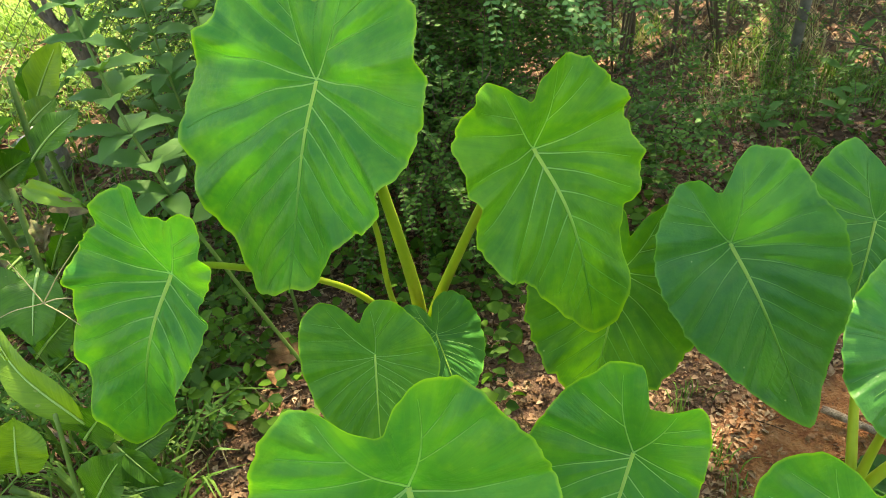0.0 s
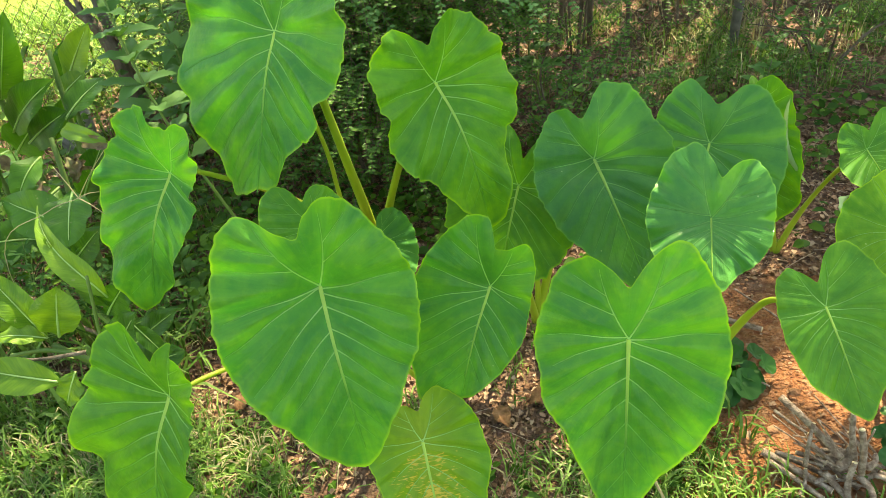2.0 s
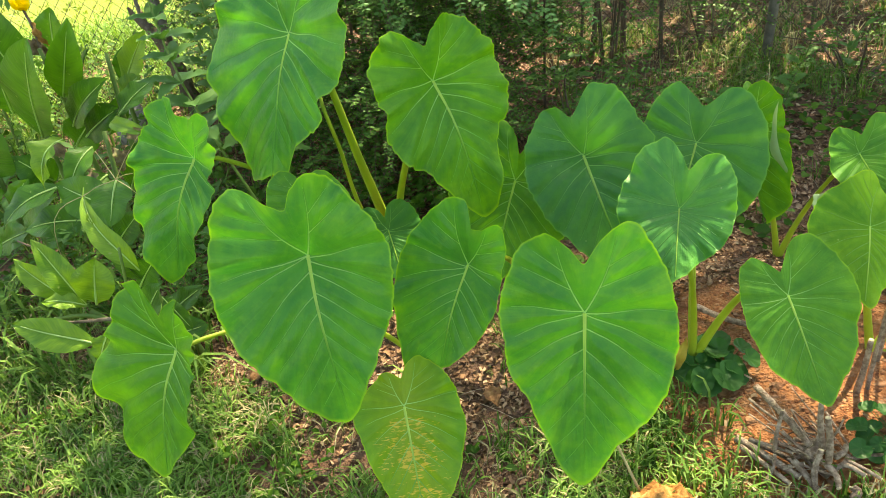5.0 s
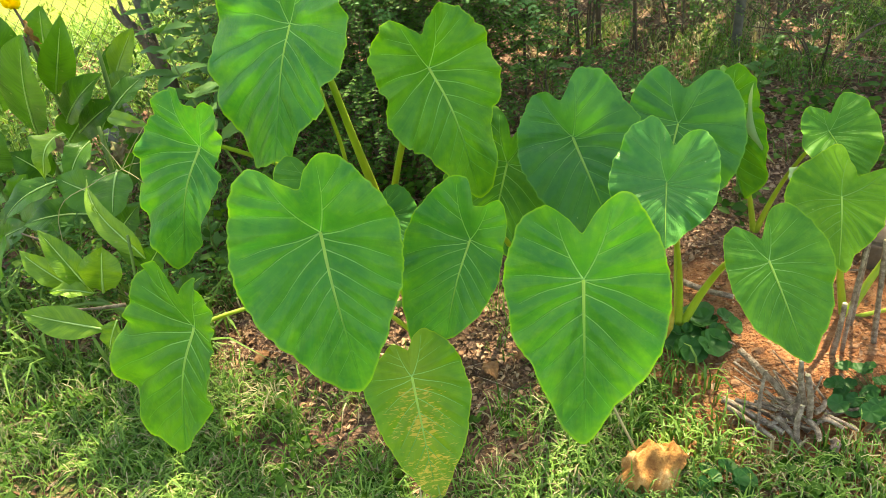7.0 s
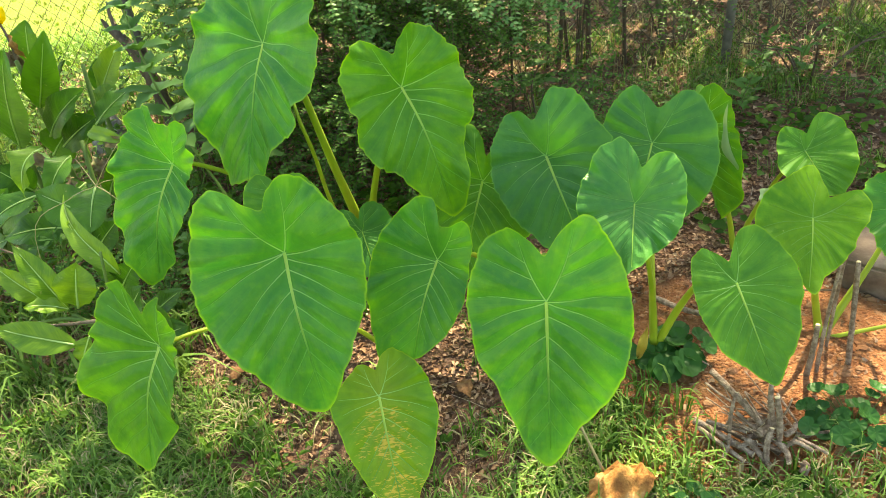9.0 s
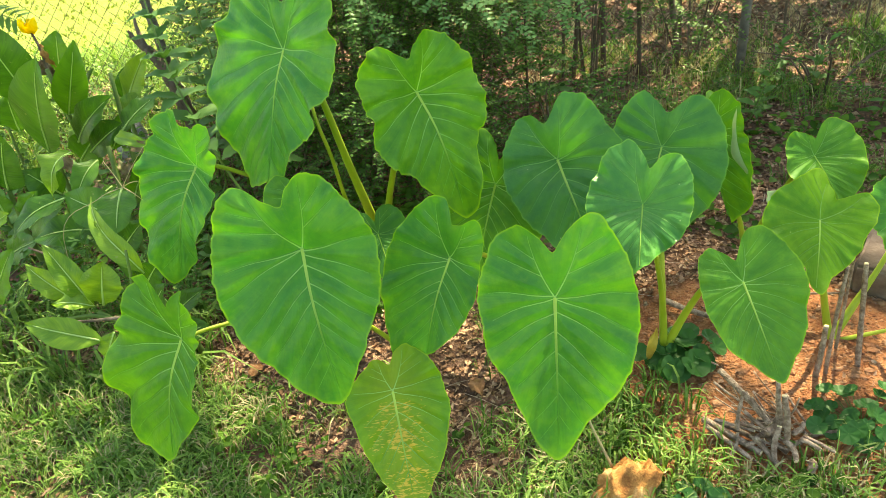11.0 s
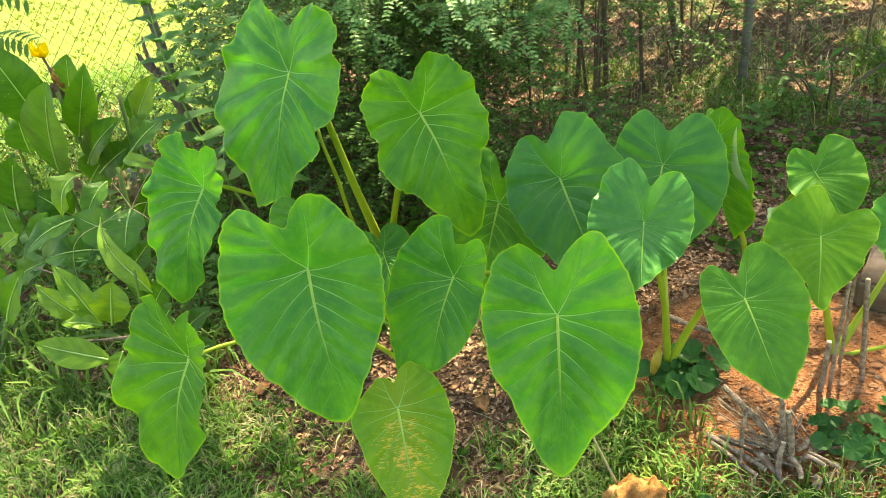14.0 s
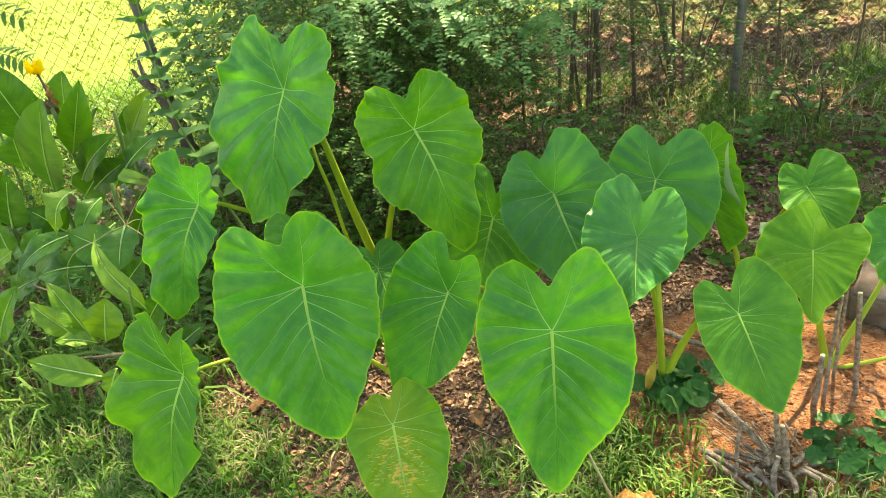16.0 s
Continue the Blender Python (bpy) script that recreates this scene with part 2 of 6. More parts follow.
def plain_material(name, stops, scale, rough=0.8, spec=0.3, relief=0.4, dist=0.004, island=0.0, stretch=(1, 1, 1)):
    m, nt, b = mat(name, rough, spec)
    tc = nt.nodes.new("ShaderNodeTexCoord")
    mp = nd(nt, "ShaderNodeMapping")
    mp.inputs["Scale"].default_value = stretch
    nt.links.new(tc.outputs["Object"], mp.inputs["Vector"])
    n1 = nd(nt, "ShaderNodeTexNoise", Scale=scale, Detail=6.0, Roughness=0.62)
    nt.links.new(mp.outputs[0], n1.inputs["Vector"])
    src = n1.outputs["Fac"]
    if island:
        g = nt.nodes.new("ShaderNodeNewGeometry")
        src = math_node(nt, "ADD", math_node(nt, "MULTIPLY", src, 1 - island), math_node(nt, "MULTIPLY", g.outputs["Random Per Island"], island))
    nt.links.new(ramp(nt, src, stops), b.inputs["Base Color"])
    n2 = nd(nt, "ShaderNodeTexNoise", Scale=scale * 6, Detail=3.0)
    nt.links.new(mp.outputs[0], n2.inputs["Vector"])
    bump(nt, b, n2.outputs["Fac"], relief, dist)
    return m


TARO = taro_material("taro_leaf", (0.026, 0.195, 0.026), (0.056, 0.285, 0.026), (0.180, 0.420, 0.022))
TARO_DARK = taro_material("taro_leaf_dark", (0.030, 0.178, 0.032), (0.054, 0.242, 0.034), (0.105, 0.32, 0.032), gloss=0.36, streaks=0.5)
# lit copy of the taro green: sunlight painted in as lighter, yellower colour
TARO_SUN_TINT = taro_material("taro_leaf_sun_tint", (0.056, 0.240, 0.010), (0.110, 0.340, 0.012), (0.23, 0.46, 0.015), gloss=0.6, passing=0.38, streaks=0.5)
# low roughness, and greens lifted towards blue to paint in the sky's sheen
TARO_GLOSS = taro_material("taro_leaf_glossy", (0.036, 0.205, 0.040), (0.068, 0.280, 0.046), (0.140, 0.38, 0.05), gloss=0.30, streaks=0.6)
TARO_OLD = taro_material("taro_leaf_yellowing", (0.050, 0.230, 0.012), (0.105, 0.325, 0.013), (0.25, 0.45, 0.015), stain=(0.68, 0.47, 0.07))
TARO_WARM = taro_material("taro_leaf_fresh", (0.040, 0.200, 0.016), (0.075, 0.290, 0.016), (0.190, 0.420, 0.020), gloss=0.52)


def vein_material(name, near, far, reach):
    """Paler by the stalk's joint, fading into the blade's green outwards."""
    m, nt, b = mat(name, 0.45, 0.35)
    tc = nt.nodes.new("ShaderNodeTexCoord")
    ln = nt.nodes.new("ShaderNodeVectorMath")
    ln.operation = "LENGTH"
    nt.links.new(tc.outputs["Object"], ln.inputs[0])
    d = math_node(nt, "ADD", math_node(nt, "MULTIPLY", ln.outputs["Value"], 1 / reach), math_node(nt, "MULTIPLY", noise_tex(nt, 25, 2), 0.25))
    c = ramp(nt, d, [(0.12, near), (1.0, far)])
    nt.links.new(c, b.inputs["Base Color"])
    translucent(nt, b, c, 0.4, 1.2)
    return m


VEIN = vein_material("leaf_vein", (0.38, 0.64, 0.22), (0.125, 0.39, 0.085), 0.21)
VEIN_DIM = vein_material("leaf_vein_dim", (0.28, 0.54, 0.17), (0.10, 0.33, 0.075), 0.18)
RIB = vein_material("leaf_midrib", (0.56, 0.76, 0.17), (0.115, 0.38, 0.065), 0.29)
RIB_PALE = leaf_material("canna_midrib", (0.34, 0.54, 0.16), (0.46, 0.64, 0.22), 20, 0.45, 0.02)
PETIOLE = plain_material("petiole", [(0.3, (0.24, 0.36, 0.026)), (0.7, (0.39, 0.48, 0.045))], 14, 0.42, 0.4, 0.15, 0.002, stretch=(1, 1, 0.3))
CANNA = canna_material("canna_leaf", (0.026, 0.112, 0.010), (0.090, 0.255, 0.018), 0.36, 0.28)
CANNA_PALE = canna_material("canna_leaf_pale", (0.080, 0.210, 0.015), (0.230, 0.400, 0.030), 0.42, 0.28)
WITHERED = plain_material("withered_leaf", [(0.3, (0.085, 0.055, 0.030)), (0.5, (0.21, 0.155, 0.085)), (0.7, (0.22, 0.25, 0.09))], 26, 0.8, 0.2, 0.6, 0.004)
DRY_LEAF = plain_material("dry_brown_leaf", [(0.34, (0.20, 0.075, 0.022)), (0.52, (0.44, 0.210, 0.062)), (0.70, (0.74, 0.48, 0.22))], 18, 0.8, 0.2, 0.7, 0.006)
BROWN_LEAF = plain_material("brown_leaf", [(0.3, (0.13, 0.055, 0.024)), (0.5, (0.27, 0.13, 0.056)), (0.7, (0.40, 0.235, 0.115))], 24, 0.8, 0.2, 0.7, 0.004)
GRASS = leaf_material("grass", (0.040, 0.128, 0.016), (0.250, 0.410, 0.090), 3, 0.52, 0.30)
LAWN = leaf_material("sunny_lawn", (0.065, 0.135, 0.016), (0.20, 0.25, 0.055), 3, 0.6, 0.4)
GRASS_DRY = leaf_material("dry_grass", (0.24, 0.20, 0.10), (0.54, 0.47, 0.27), 3, 0.7, 0.2)
LITTER = plain_material("leaf_litter", [(0.12, (0.110, 0.056, 0.030)), (0.4, (0.255, 0.140, 0.078)), (0.65, (0.385, 0.235, 0.142)), (0.92, (0.57, 0.41, 0.27))], 20, 0.8, 0.15, 0.5, 0.004, island=0.72)
COVER = leaf_material("ground_cover_leaf", (0.022, 0.080, 0.008), (0.090, 0.205, 0.016), 10, 0.6, 0.28)
VIOLET = leaf_material("violet_leaf", (0.014, 0.078, 0.016), (0.040, 0.150, 0.026), 40, 0.42, 0.15)
PRIVET = leaf_material("shrub_leaf", (0.034, 0.105, 0.018), (0.125, 0.265, 0.048), 4, 0.55, 0.28)
SPRAY = leaf_material("spray_leaf", (0.070, 0.200, 0.050), (0.170, 0.360, 0.110), 6, 0.5, 0.28)
WEED = leaf_material("weed_leaf", (0.045, 0.145, 0.030), (0.125, 0.275, 0.066), 8, 0.6, 0.34)
STEM = plain_material("green_stem", [(0.3, (0.10, 0.19, 0.04)), (0.7, (0.17, 0.25, 0.06))], 20, 0.6, 0.3, 0.2)
BARK = plain_material("bark", [(0.3, (0.065, 0.048, 0.032)), (0.55, (0.150, 0.115, 0.080)), (0.8, (0.27, 0.225, 0.165))], 16, 0.85, 0.2, 0.8, 0.01, stretch=(1, 1, 0.25))
STICK = plain_material("stick_bark", [(0.34, (0.085, 0.055, 0.038)), (0.5, (0.27, 0.190, 0.135)), (0.64, (0.56, 0.44, 0.33))], 60, 0.9, 0.1, 1.0, 0.006, island=0.42)
CUT = plain_material("cut_wood", [(0.3, (0.62, 0.48, 0.27)), (0.7, (0.78, 0.66, 0.44))], 40, 0.7, 0.2, 0.3)
CLOD = plain_material("red_clay", [(0.25, (0.17, 0.066, 0.032)), (0.5, (0.32, 0.150, 0.074)), (0.8, (0.47, 0.27, 0.155))], 14, 0.9, 0.15, 0.8, 0.008, island=0.35)
CONCRETE = plain_material("concrete", [(0.3, (0.12, 0.085, 0.062)), (0.5, (0.185, 0.135, 0.102)), (0.7, (0.28, 0.22, 0.175))], 13, 0.9, 0.2, 0.5, 0.004)
STEEL = plain_material("galvanised_steel", [(0.3, (0.105, 0.096, 0.075)), (0.7, (0.185, 0.172, 0.138))], 30, 0.7, 0.3, 0.2)
WIRE = plain_material("fence_wire", [(0.3, (0.075, 0.075, 0.045)), (0.7, (0.12, 0.12, 0.075))], 30, 0.8, 0.2, 0.1)
PETAL = leaf_material("yellow_petal", (0.86, 0.52, 0.01), (0.95, 0.76, 0.03), 30, 0.6, 0.4)
STONE = plain_material("pale_stone", [(0.3, (0.20, 0.18, 0.16)), (0.6, (0.42, 0.40, 0.37)), (0.8, (0.60, 0.58, 0.55))], 26, 0.9, 0.2, 0.9, 0.01)


def ground_material():
    m, nt, b = mat("earth", 0.95, 0.15)
    geo = nt.nodes.new("ShaderNodeNewGeometry")
    sp = nt.nodes.new("ShaderNodeSeparateXYZ")
    nt.links.new(geo.outputs["Position"], sp.inputs[0])
    n1, n2, n3 = noise_tex(nt, 3.2, 6), noise_tex(nt, 30, 5), noise_tex(nt, 120, 3)
    brown = ramp(nt, n2, [(0.3, (0.080, 0.045, 0.030)), (0.55, (0.175, 0.102, 0.067)), (0.75, (0.29, 0.180, 0.125))])
    clay = ramp(nt, n2, [(0.3, (0.20, 0.072, 0.032)), (0.55, (0.36, 0.155, 0.068)), (0.75, (0.48, 0.26, 0.135))])
    lawn = ramp(nt, n2, [(0.3, (0.10, 0.155, 0.022)), (0.7, (0.20, 0.245, 0.052))])

    def zone(px, py, rx, ry):
        dx = math_node(nt, "MULTIPLY", math_node(nt, "SUBTRACT", sp.outputs[0], px), 1 / rx)
        dy = math_node(nt, "MULTIPLY", math_node(nt, "SUBTRACT", sp.outputs[1], py), 1 / ry)
        d = math_node(nt, "ADD", math_node(nt, "MULTIPLY", dx, dx), math_node(nt, "MULTIPLY", dy, dy))
        return math_node(nt, "ADD", d, math_node(nt, "MULTIPLY", math_node(nt, "SUBTRACT", n1, 0.5), 2.2))
    c = mixc(nt, ramp(nt, zone(1.12, 0.88, 0.68, 0.54), [(0.7, (1, 1, 1)), (1.3, (0, 0, 0))]), brown, clay)
    turf = ramp(nt, n2, [(0.3, (0.055, 0.062, 0.022)), (0.5, (0.085, 0.115, 0.030)), (0.75, (0.15, 0.18, 0.055))])
    c = mixc(nt, ramp(nt, zone(0.6, 2.6, 4.2, 2.5), [(0.9, (0, 0, 0)), (1.5, (1, 1, 1))]), c, turf)
    far = math_node(nt, "SUBTRACT", sp.outputs[1], math_node(nt, "MULTIPLY", math_node(nt, "ADD", sp.outputs[0], 1.0), 1.1))
    far = math_node(nt, "ADD", math_node(nt, "MULTIPLY", math_node(nt, "SUBTRACT", far, 3.4), 0.5), math_node(nt, "MULTIPLY", n1, 0.6))
    back = math_node(nt, "ADD", math_node(nt, "MULTIPLY", math_node(nt, "SUBTRACT", sp.outputs[1], 4.5), 0.6), math_node(nt, "MULTIPLY", n1, 0.6))
    far = math_node(nt, "MINIMUM", far, back)
    c = mixc(nt, ramp(nt, far, [(0.25, (0, 0, 0)), (0.7, (1, 1, 1))]), c, lawn)
    nt.links.new(c, b.inputs["Base Color"])
    bump(nt, b, math_node(nt, "ADD", n2, math_node(nt, "MULTIPLY", n3, 0.5)), 0.9, 0.02)
    return m


# ---------------------------------------------------------------- ground
def axis_lines(lo, hi, step, reach):
    inner = list(np.arange(lo, hi + step / 2, step))
    outer, d = [], step
    p = hi
    while p < reach:
        d *= 1.5
        p += d
        outer.append(p)
    q, d, left = lo, step, []
    while q > -reach:
        d *= 1.5
        q -= d
        left.append(q)
    return left[::-1] + inner + outer


XS, YS = axis_lines(-3.2, 3.6, 0.05, 900), axis_lines(-1.5, 6.0, 0.05, 900)
gv = [(x, y, height(x, y)) for y in YS for x in XS]
nx = len(XS)
gf = [(j * nx + i, j * nx + i + 1, (j + 1) * nx + i + 1, (j + 1) * nx + i) for j in range(len(YS) - 1) for i in range(nx - 1)]
solid("ground", (gv, [], gf), ground_material(), "brown garden earth with red clay and a sunny lawn beyond", "ground", "structure")

# ---------------------------------------------------------------- taro plants
SPACING = (0, .08, .17, .27, .37, .47, .57, .67, .77, .86, .93, 1)
PLAIN = (1.0, 0.93, 0.84, 0.75, 0.68, 0.65, 0.65, 0.66, 0.66, 0.60, 0.46, 0.26)


def plain_leaf(at, face, axis, length, cup=0.02, slim=1.0):
    """A regular heart-shaped blade, slimmer where slim is under one."""
    r = tuple(length * k / math.hypot(math.cos(f * math.pi), math.sin(f * math.pi) / slim) for k, f in zip(PLAIN, SPACING))
    return dict(at=at, face=face, axis=axis, length=length, cup=cup, tip_turn=0.0, notch_turn=math.pi, right=r, left=r[1:-1])


def leaf_shape(spec):
    """The blade's reach from the stalk's joint, all the way round from tip to notch and back."""
    ta, na = spec["tip_turn"], spec["notch_turn"]
    right, left = spec["right"], spec["left"]
    xs = [ta + (na - ta) * f for f in SPACING] + [ta + 2 * math.pi - (2 * math.pi - na + ta) * f for f in SPACING[-2:0:-1]]
    ys = list(right) + list(left[::-1])
    xs, ys = xs[-3:] + xs + xs[:3], ys[-3:] + ys + ys[:3]
    n = len(right) + len(left)
    xs = [x - 2 * math.pi if i < 3 else x + 2 * math.pi if i >= n + 3 else x for i, x in enumerate(xs)]
    f = pchip(xs, ys)
    return lambda th: f(np.mod(th - ta, 2 * math.pi) + ta)


def taro_leaf(plant, spec, seed, material=TARO, wave=0.010, scallop=0.018, droop=0.02, label="", fold=0.0, curl=0.0, vein=None):
    """A heart-shaped blade: a polar sheet round the stalk's joint, with grooves along its veins, then its midrib and veins."""
    rnd = random.Random(seed)
    shape = leaf_shape(spec)
    n, a = Vector(spec["face"]).normalized(), Vector(spec["axis"])
    a = (a - n * a.dot(n)).normalized()
    b = n.cross(a)
    at, cup, length = Vector(spec["at"]), spec["cup"], spec["length"]
    ph = [rnd.uniform(0, 6.28) for _ in range(8)]

    def radius(th):
        k = 1 + scallop * (0.6 * np.sin(9 * th + ph[0]) + 0.5 * np.sin(14 * th + ph[1]) + 0.75 * np.sin(27 * th + ph[2]) + 0.55 * np.sin(41 * th + ph[6]) + 0.45 * np.sin(63 * th + ph[7]))
        off = np.mod(th - spec["tip_turn"] + math.pi, 2 * math.pi) - math.pi
        return shape(th) * k * (1 + 0.045 * np.exp(-(off / 0.075) ** 2))
    veins = []
    for sgn in (1, -1):
        for i, (s, ang) in enumerate(((0.0, 96), (0.015, 72), (0.09, 58), (0.20, 50), (0.33, 45), (0.47, 41), (0.61, 37), (0.75, 33))):
            x0 = s * length + rnd.uniform(-0.006, 0.006)
            ang = radians(ang + rnd.uniform(-4, 4))
            pts = []
            for k in range(14):
                t = k / 13 * 0.34
                x, y = x0 + t * math.cos(ang) + 0.25 * t * t + 0.003 * math.sin(t * 40 + i), sgn * t * (1 - 0.25 * t) * math.sin(ang)
                if math.hypot(x, y) > float(radius(np.array(math.atan2(y, x)))) * 0.97:
                    break
                pts.append((x, y))
            veins.append((pts, 0.0013, 0.0004))
        na = spec["notch_turn"] if sgn > 0 else 2 * math.pi - spec["notch_turn"]
        la = na - 0.36
        R = float(radius(np.array(sgn * la))) * 0.86
        lobe = [(R * t * math.cos(la - 0.20 * (1 - t)), sgn * R * t * math.sin(la - 0.20 * (1 - t))) for t in np.linspace(0, 1, 12)]
        veins.append((lobe, 0.0016, 0.0004))
        for k, turn in ((4, 0.75), (7, 0.60)):
            px, py = lobe[k]
            lean = la - turn
            reach = 0.97 * float(radius(np.array(sgn * (la - 0.45 * turn)))) - math.hypot(px, py)
            veins.append(([(px + t * reach * math.cos(lean), py + sgn * t * reach * math.sin(lean)) for t in np.linspace(0, 0.85, 8)], 0.0009, 0.0003))
    segs = []
    for pts, w0, w1 in veins:
        segs += [(pts[i], pts[i + 1]) for i in range(len(pts) - 1)]
    segs += [((0, 0), (length * 0.5, 0)), ((length * 0.5, 0), (length, 0))]
    S0, S1 = np.array([s[0] for s in segs]), np.array([s[1] for s in segs])
    D = S1 - S0
    D2 = (D * D).sum(1) + 1e-12

    def sheet(x, y):
        x, y = np.asarray(x, float), np.asarray(y, float)
        r, th = np.hypot(x, y), np.arctan2(y, x)
        q = np.clip(r / radius(th), 0, 1.05)
        px, py = x[:, None] - S0[None, :, 0], y[:, None] - S0[None, :, 1]
        t = np.clip((px * D[:, 0] + py * D[:, 1]) / D2, 0, 1)
        d = np.sqrt(((px - t * D[:, 0]) ** 2 + (py - t * D[:, 1]) ** 2).min(1))
        z = cup * (1 - np.exp(-(r / 0.075) ** 1.4))
        z += 0.0092 * min(1.0, max(0.45, length / 0.38)) * (1 - np.exp(-(d / 0.021) ** 2)) * np.clip(r / 0.06, 0, 1) * (1 - 0.30 * q)
        z -= droop * np.clip(x / length, 0, 1.2) ** 2
        z -= 0.3 * droop * np.clip(-x / 0.2, 0, 1.2) ** 2
        z -= fold * np.abs(y) + curl * (y / 0.2) ** 2 * np.sign(y) * 0.1
        z += wave * np.clip(r / 0.22, 0, 1.2) * q ** 3 * (np.sin(7 * th + ph[3]) + 0.8 * np.sin(12 * th + ph[4]) + 0.5 * np.sin(19 * th + ph[5]))
        return z, q, d
    NT, NR = 210, 40
    th = np.linspace(0, 2 * math.pi, NT, endpoint=False)
    fr = np.linspace(0, 1, NR + 1)[1:] ** 0.85
    R = radius(th)
    X = np.concatenate([[0.0], (fr[:, None] * (R * np.cos(th))[None]).ravel()])
    Y = np.concatenate([[0.0], (fr[:, None] * (R * np.sin(th))[None]).ravel()])
    Z, Q, DV = sheet(X, Y)
    A, B, N = np.array(a), np.array(b), np.array(n)
    co = X[:, None] * A + Y[:, None] * B + Z[:, None] * N
    F = [(0, 1 + j, 1 + (j + 1) % NT) for j in range(NT)]
    for i in range(NR - 1):
        o = 1 + i * NT
        F += [(o + j, o + NT + j, o + NT + (j + 1) % NT, o + (j + 1) % NT) for j in range(NT)]
    me = mesh_of(([tuple(c) for c in co], [], F), "leaf")
    uv = me.uv_layers.new(name="UVMap")
    vi = np.zeros(len(me.loops), int)
    me.loops.foreach_get("vertex_index", vi)
    near = np.exp(-(DV / 0.009) ** 2)
    uv.data.foreach_set("uv", np.stack([Q[vi], near[vi]], 1).ravel().astype(float))
    uv2 = me.uv_layers.new(name="Midrib")
    uv2.data.foreach_set("uv", np.stack([X[vi] / length, np.abs(Y[vi]) / length], 1).ravel().astype(float))
    # wrinkles that run outwards with the veins
    way = np.arctan2(Y, X - 0.35 * np.clip(X, 0, None))
    uv3 = me.uv_layers.new(name="Wrinkle")
    uv3.data.foreach_set("uv", np.stack([way[vi] * 16, np.hypot(X, Y)[vi] * 14], 1).ravel().astype(float))
    me.materials.append(material)
    ob = new("leaf", me)
    ob.parent = plant
    ob.location = at - plant.location
    if label:
        tagged(ob, label)
    # veins and midrib, low ridges on the blade
    def ridge(pts, w0, w1, lift):
        pts = np.array(pts)
        m = len(pts)
        d = np.gradient(pts, axis=0)
        d /= np.linalg.norm(d, axis=1)[:, None] + 1e-9
        s = np.stack([-d[:, 1], d[:, 0]], 1)
        w = np.linspace(w0, w1, m)[:, None]
        rows = [pts - s * w, pts, pts + s * w]
        V = []
        for k, row in enumerate(rows):
            z = sheet(row[:, 0], row[:, 1])[0] + (lift if k == 1 else 0.0006)
            V += [tuple(v) for v in row[:, :1] * A + row[:, 1:] * B + z[:, None] * N]
        return V, [], [(k * m + i, k * m + i + 1, (k + 1) * m + i + 1, (k + 1) * m + i) for k in (0, 1) for i in range(m - 1)]
    xs = np.linspace(0, length * 0.97, 30)
    part("midrib", ridge(np.stack([xs, 0 * xs], 1), 0.0040 * min(1.0, length / 0.33), 0.0007, 0.0030), RIB, ob, "pale yellow-green midrib")
    for p, w0, w1 in veins:
        if len(p) > 2:
            part("vein", ridge(p, w0 * min(1.0, length / 0.33), w1, 0.0016), vein or (VEIN_DIM if material in (TARO_DARK, TARO_GLOSS) else VEIN), ob)
    return ob


def petiole(plant, base, spec, bow, r0=0.012, r1=0.005, label=""):
    """A stalk from the crown at the ground to the back of a blade."""
    at, n, a = Vector(spec["at"]), Vector(spec["face"]).normalized(), Vector(spec["axis"]).normalized()
    b = Vector(base)
    mid = b.lerp(at, 0.5) + Vector(bow)
    near = at - n * 0.055 + (mid - at).normalized() * 0.07
    P = [b - plant.location, b.lerp(mid, 0.5) + Vector(bow) * 0.25 - plant.location, mid - plant.location, near - plant.location, at - n * 0.004 - plant.location]
    return part("petiole", tube(P, [r0, r0 * 0.8, r0 * 0.6, r1 * 1.1, r1], 10, 8), PETIOLE, plant, label)


leaf_A = dict(at=(-0.225, 1.13, 1.06), face=(-0.48, -0.78, 0.4), axis=(-0.22, -0.33, -0.92), length=0.394, cup=0.023, tip_turn=-0.228, notch_turn=3.21, right=(0.408, 0.373, 0.283, 0.257, 0.232, 0.233, 0.236, 0.223, 0.232, 0.213, 0.147, 0.129), left=(0.378, 0.344, 0.332, 0.302, 0.272, 0.242, 0.248, 0.259, 0.203, 0.15))
leaf_B = dict(at=(0.137, 1.12, 0.914), face=(0.46, -0.84, 0.27), axis=(0.26, -0.16, -0.95), length=0.358, cup=0.0709, tip_turn=-0.00116, notch_turn=3.18, right=(0.381, 0.288, 0.213, 0.194, 0.177, 0.162, 0.162, 0.162, 0.168, 0.169, 0.133, 0.0961), left=(0.298, 0.234, 0.227, 0.198, 0.169, 0.18, 0.188, 0.193, 0.179, 0.124))
leaf_L = dict(at=(-0.495, 0.952, 0.803), face=(-0.28, -0.91, 0.29), axis=(-0.33, -0.2, -0.92), length=0.343, cup=0.0484, tip_turn=-0.0756, notch_turn=3.38, right=(0.371, 0.276, 0.172, 0.133, 0.107, 0.0874, 0.103, 0.118, 0.128, 0.146, 0.118, 0.125), left=(0.317, 0.27, 0.211, 0.177, 0.166, 0.155, 0.139, 0.162, 0.172, 0.165))
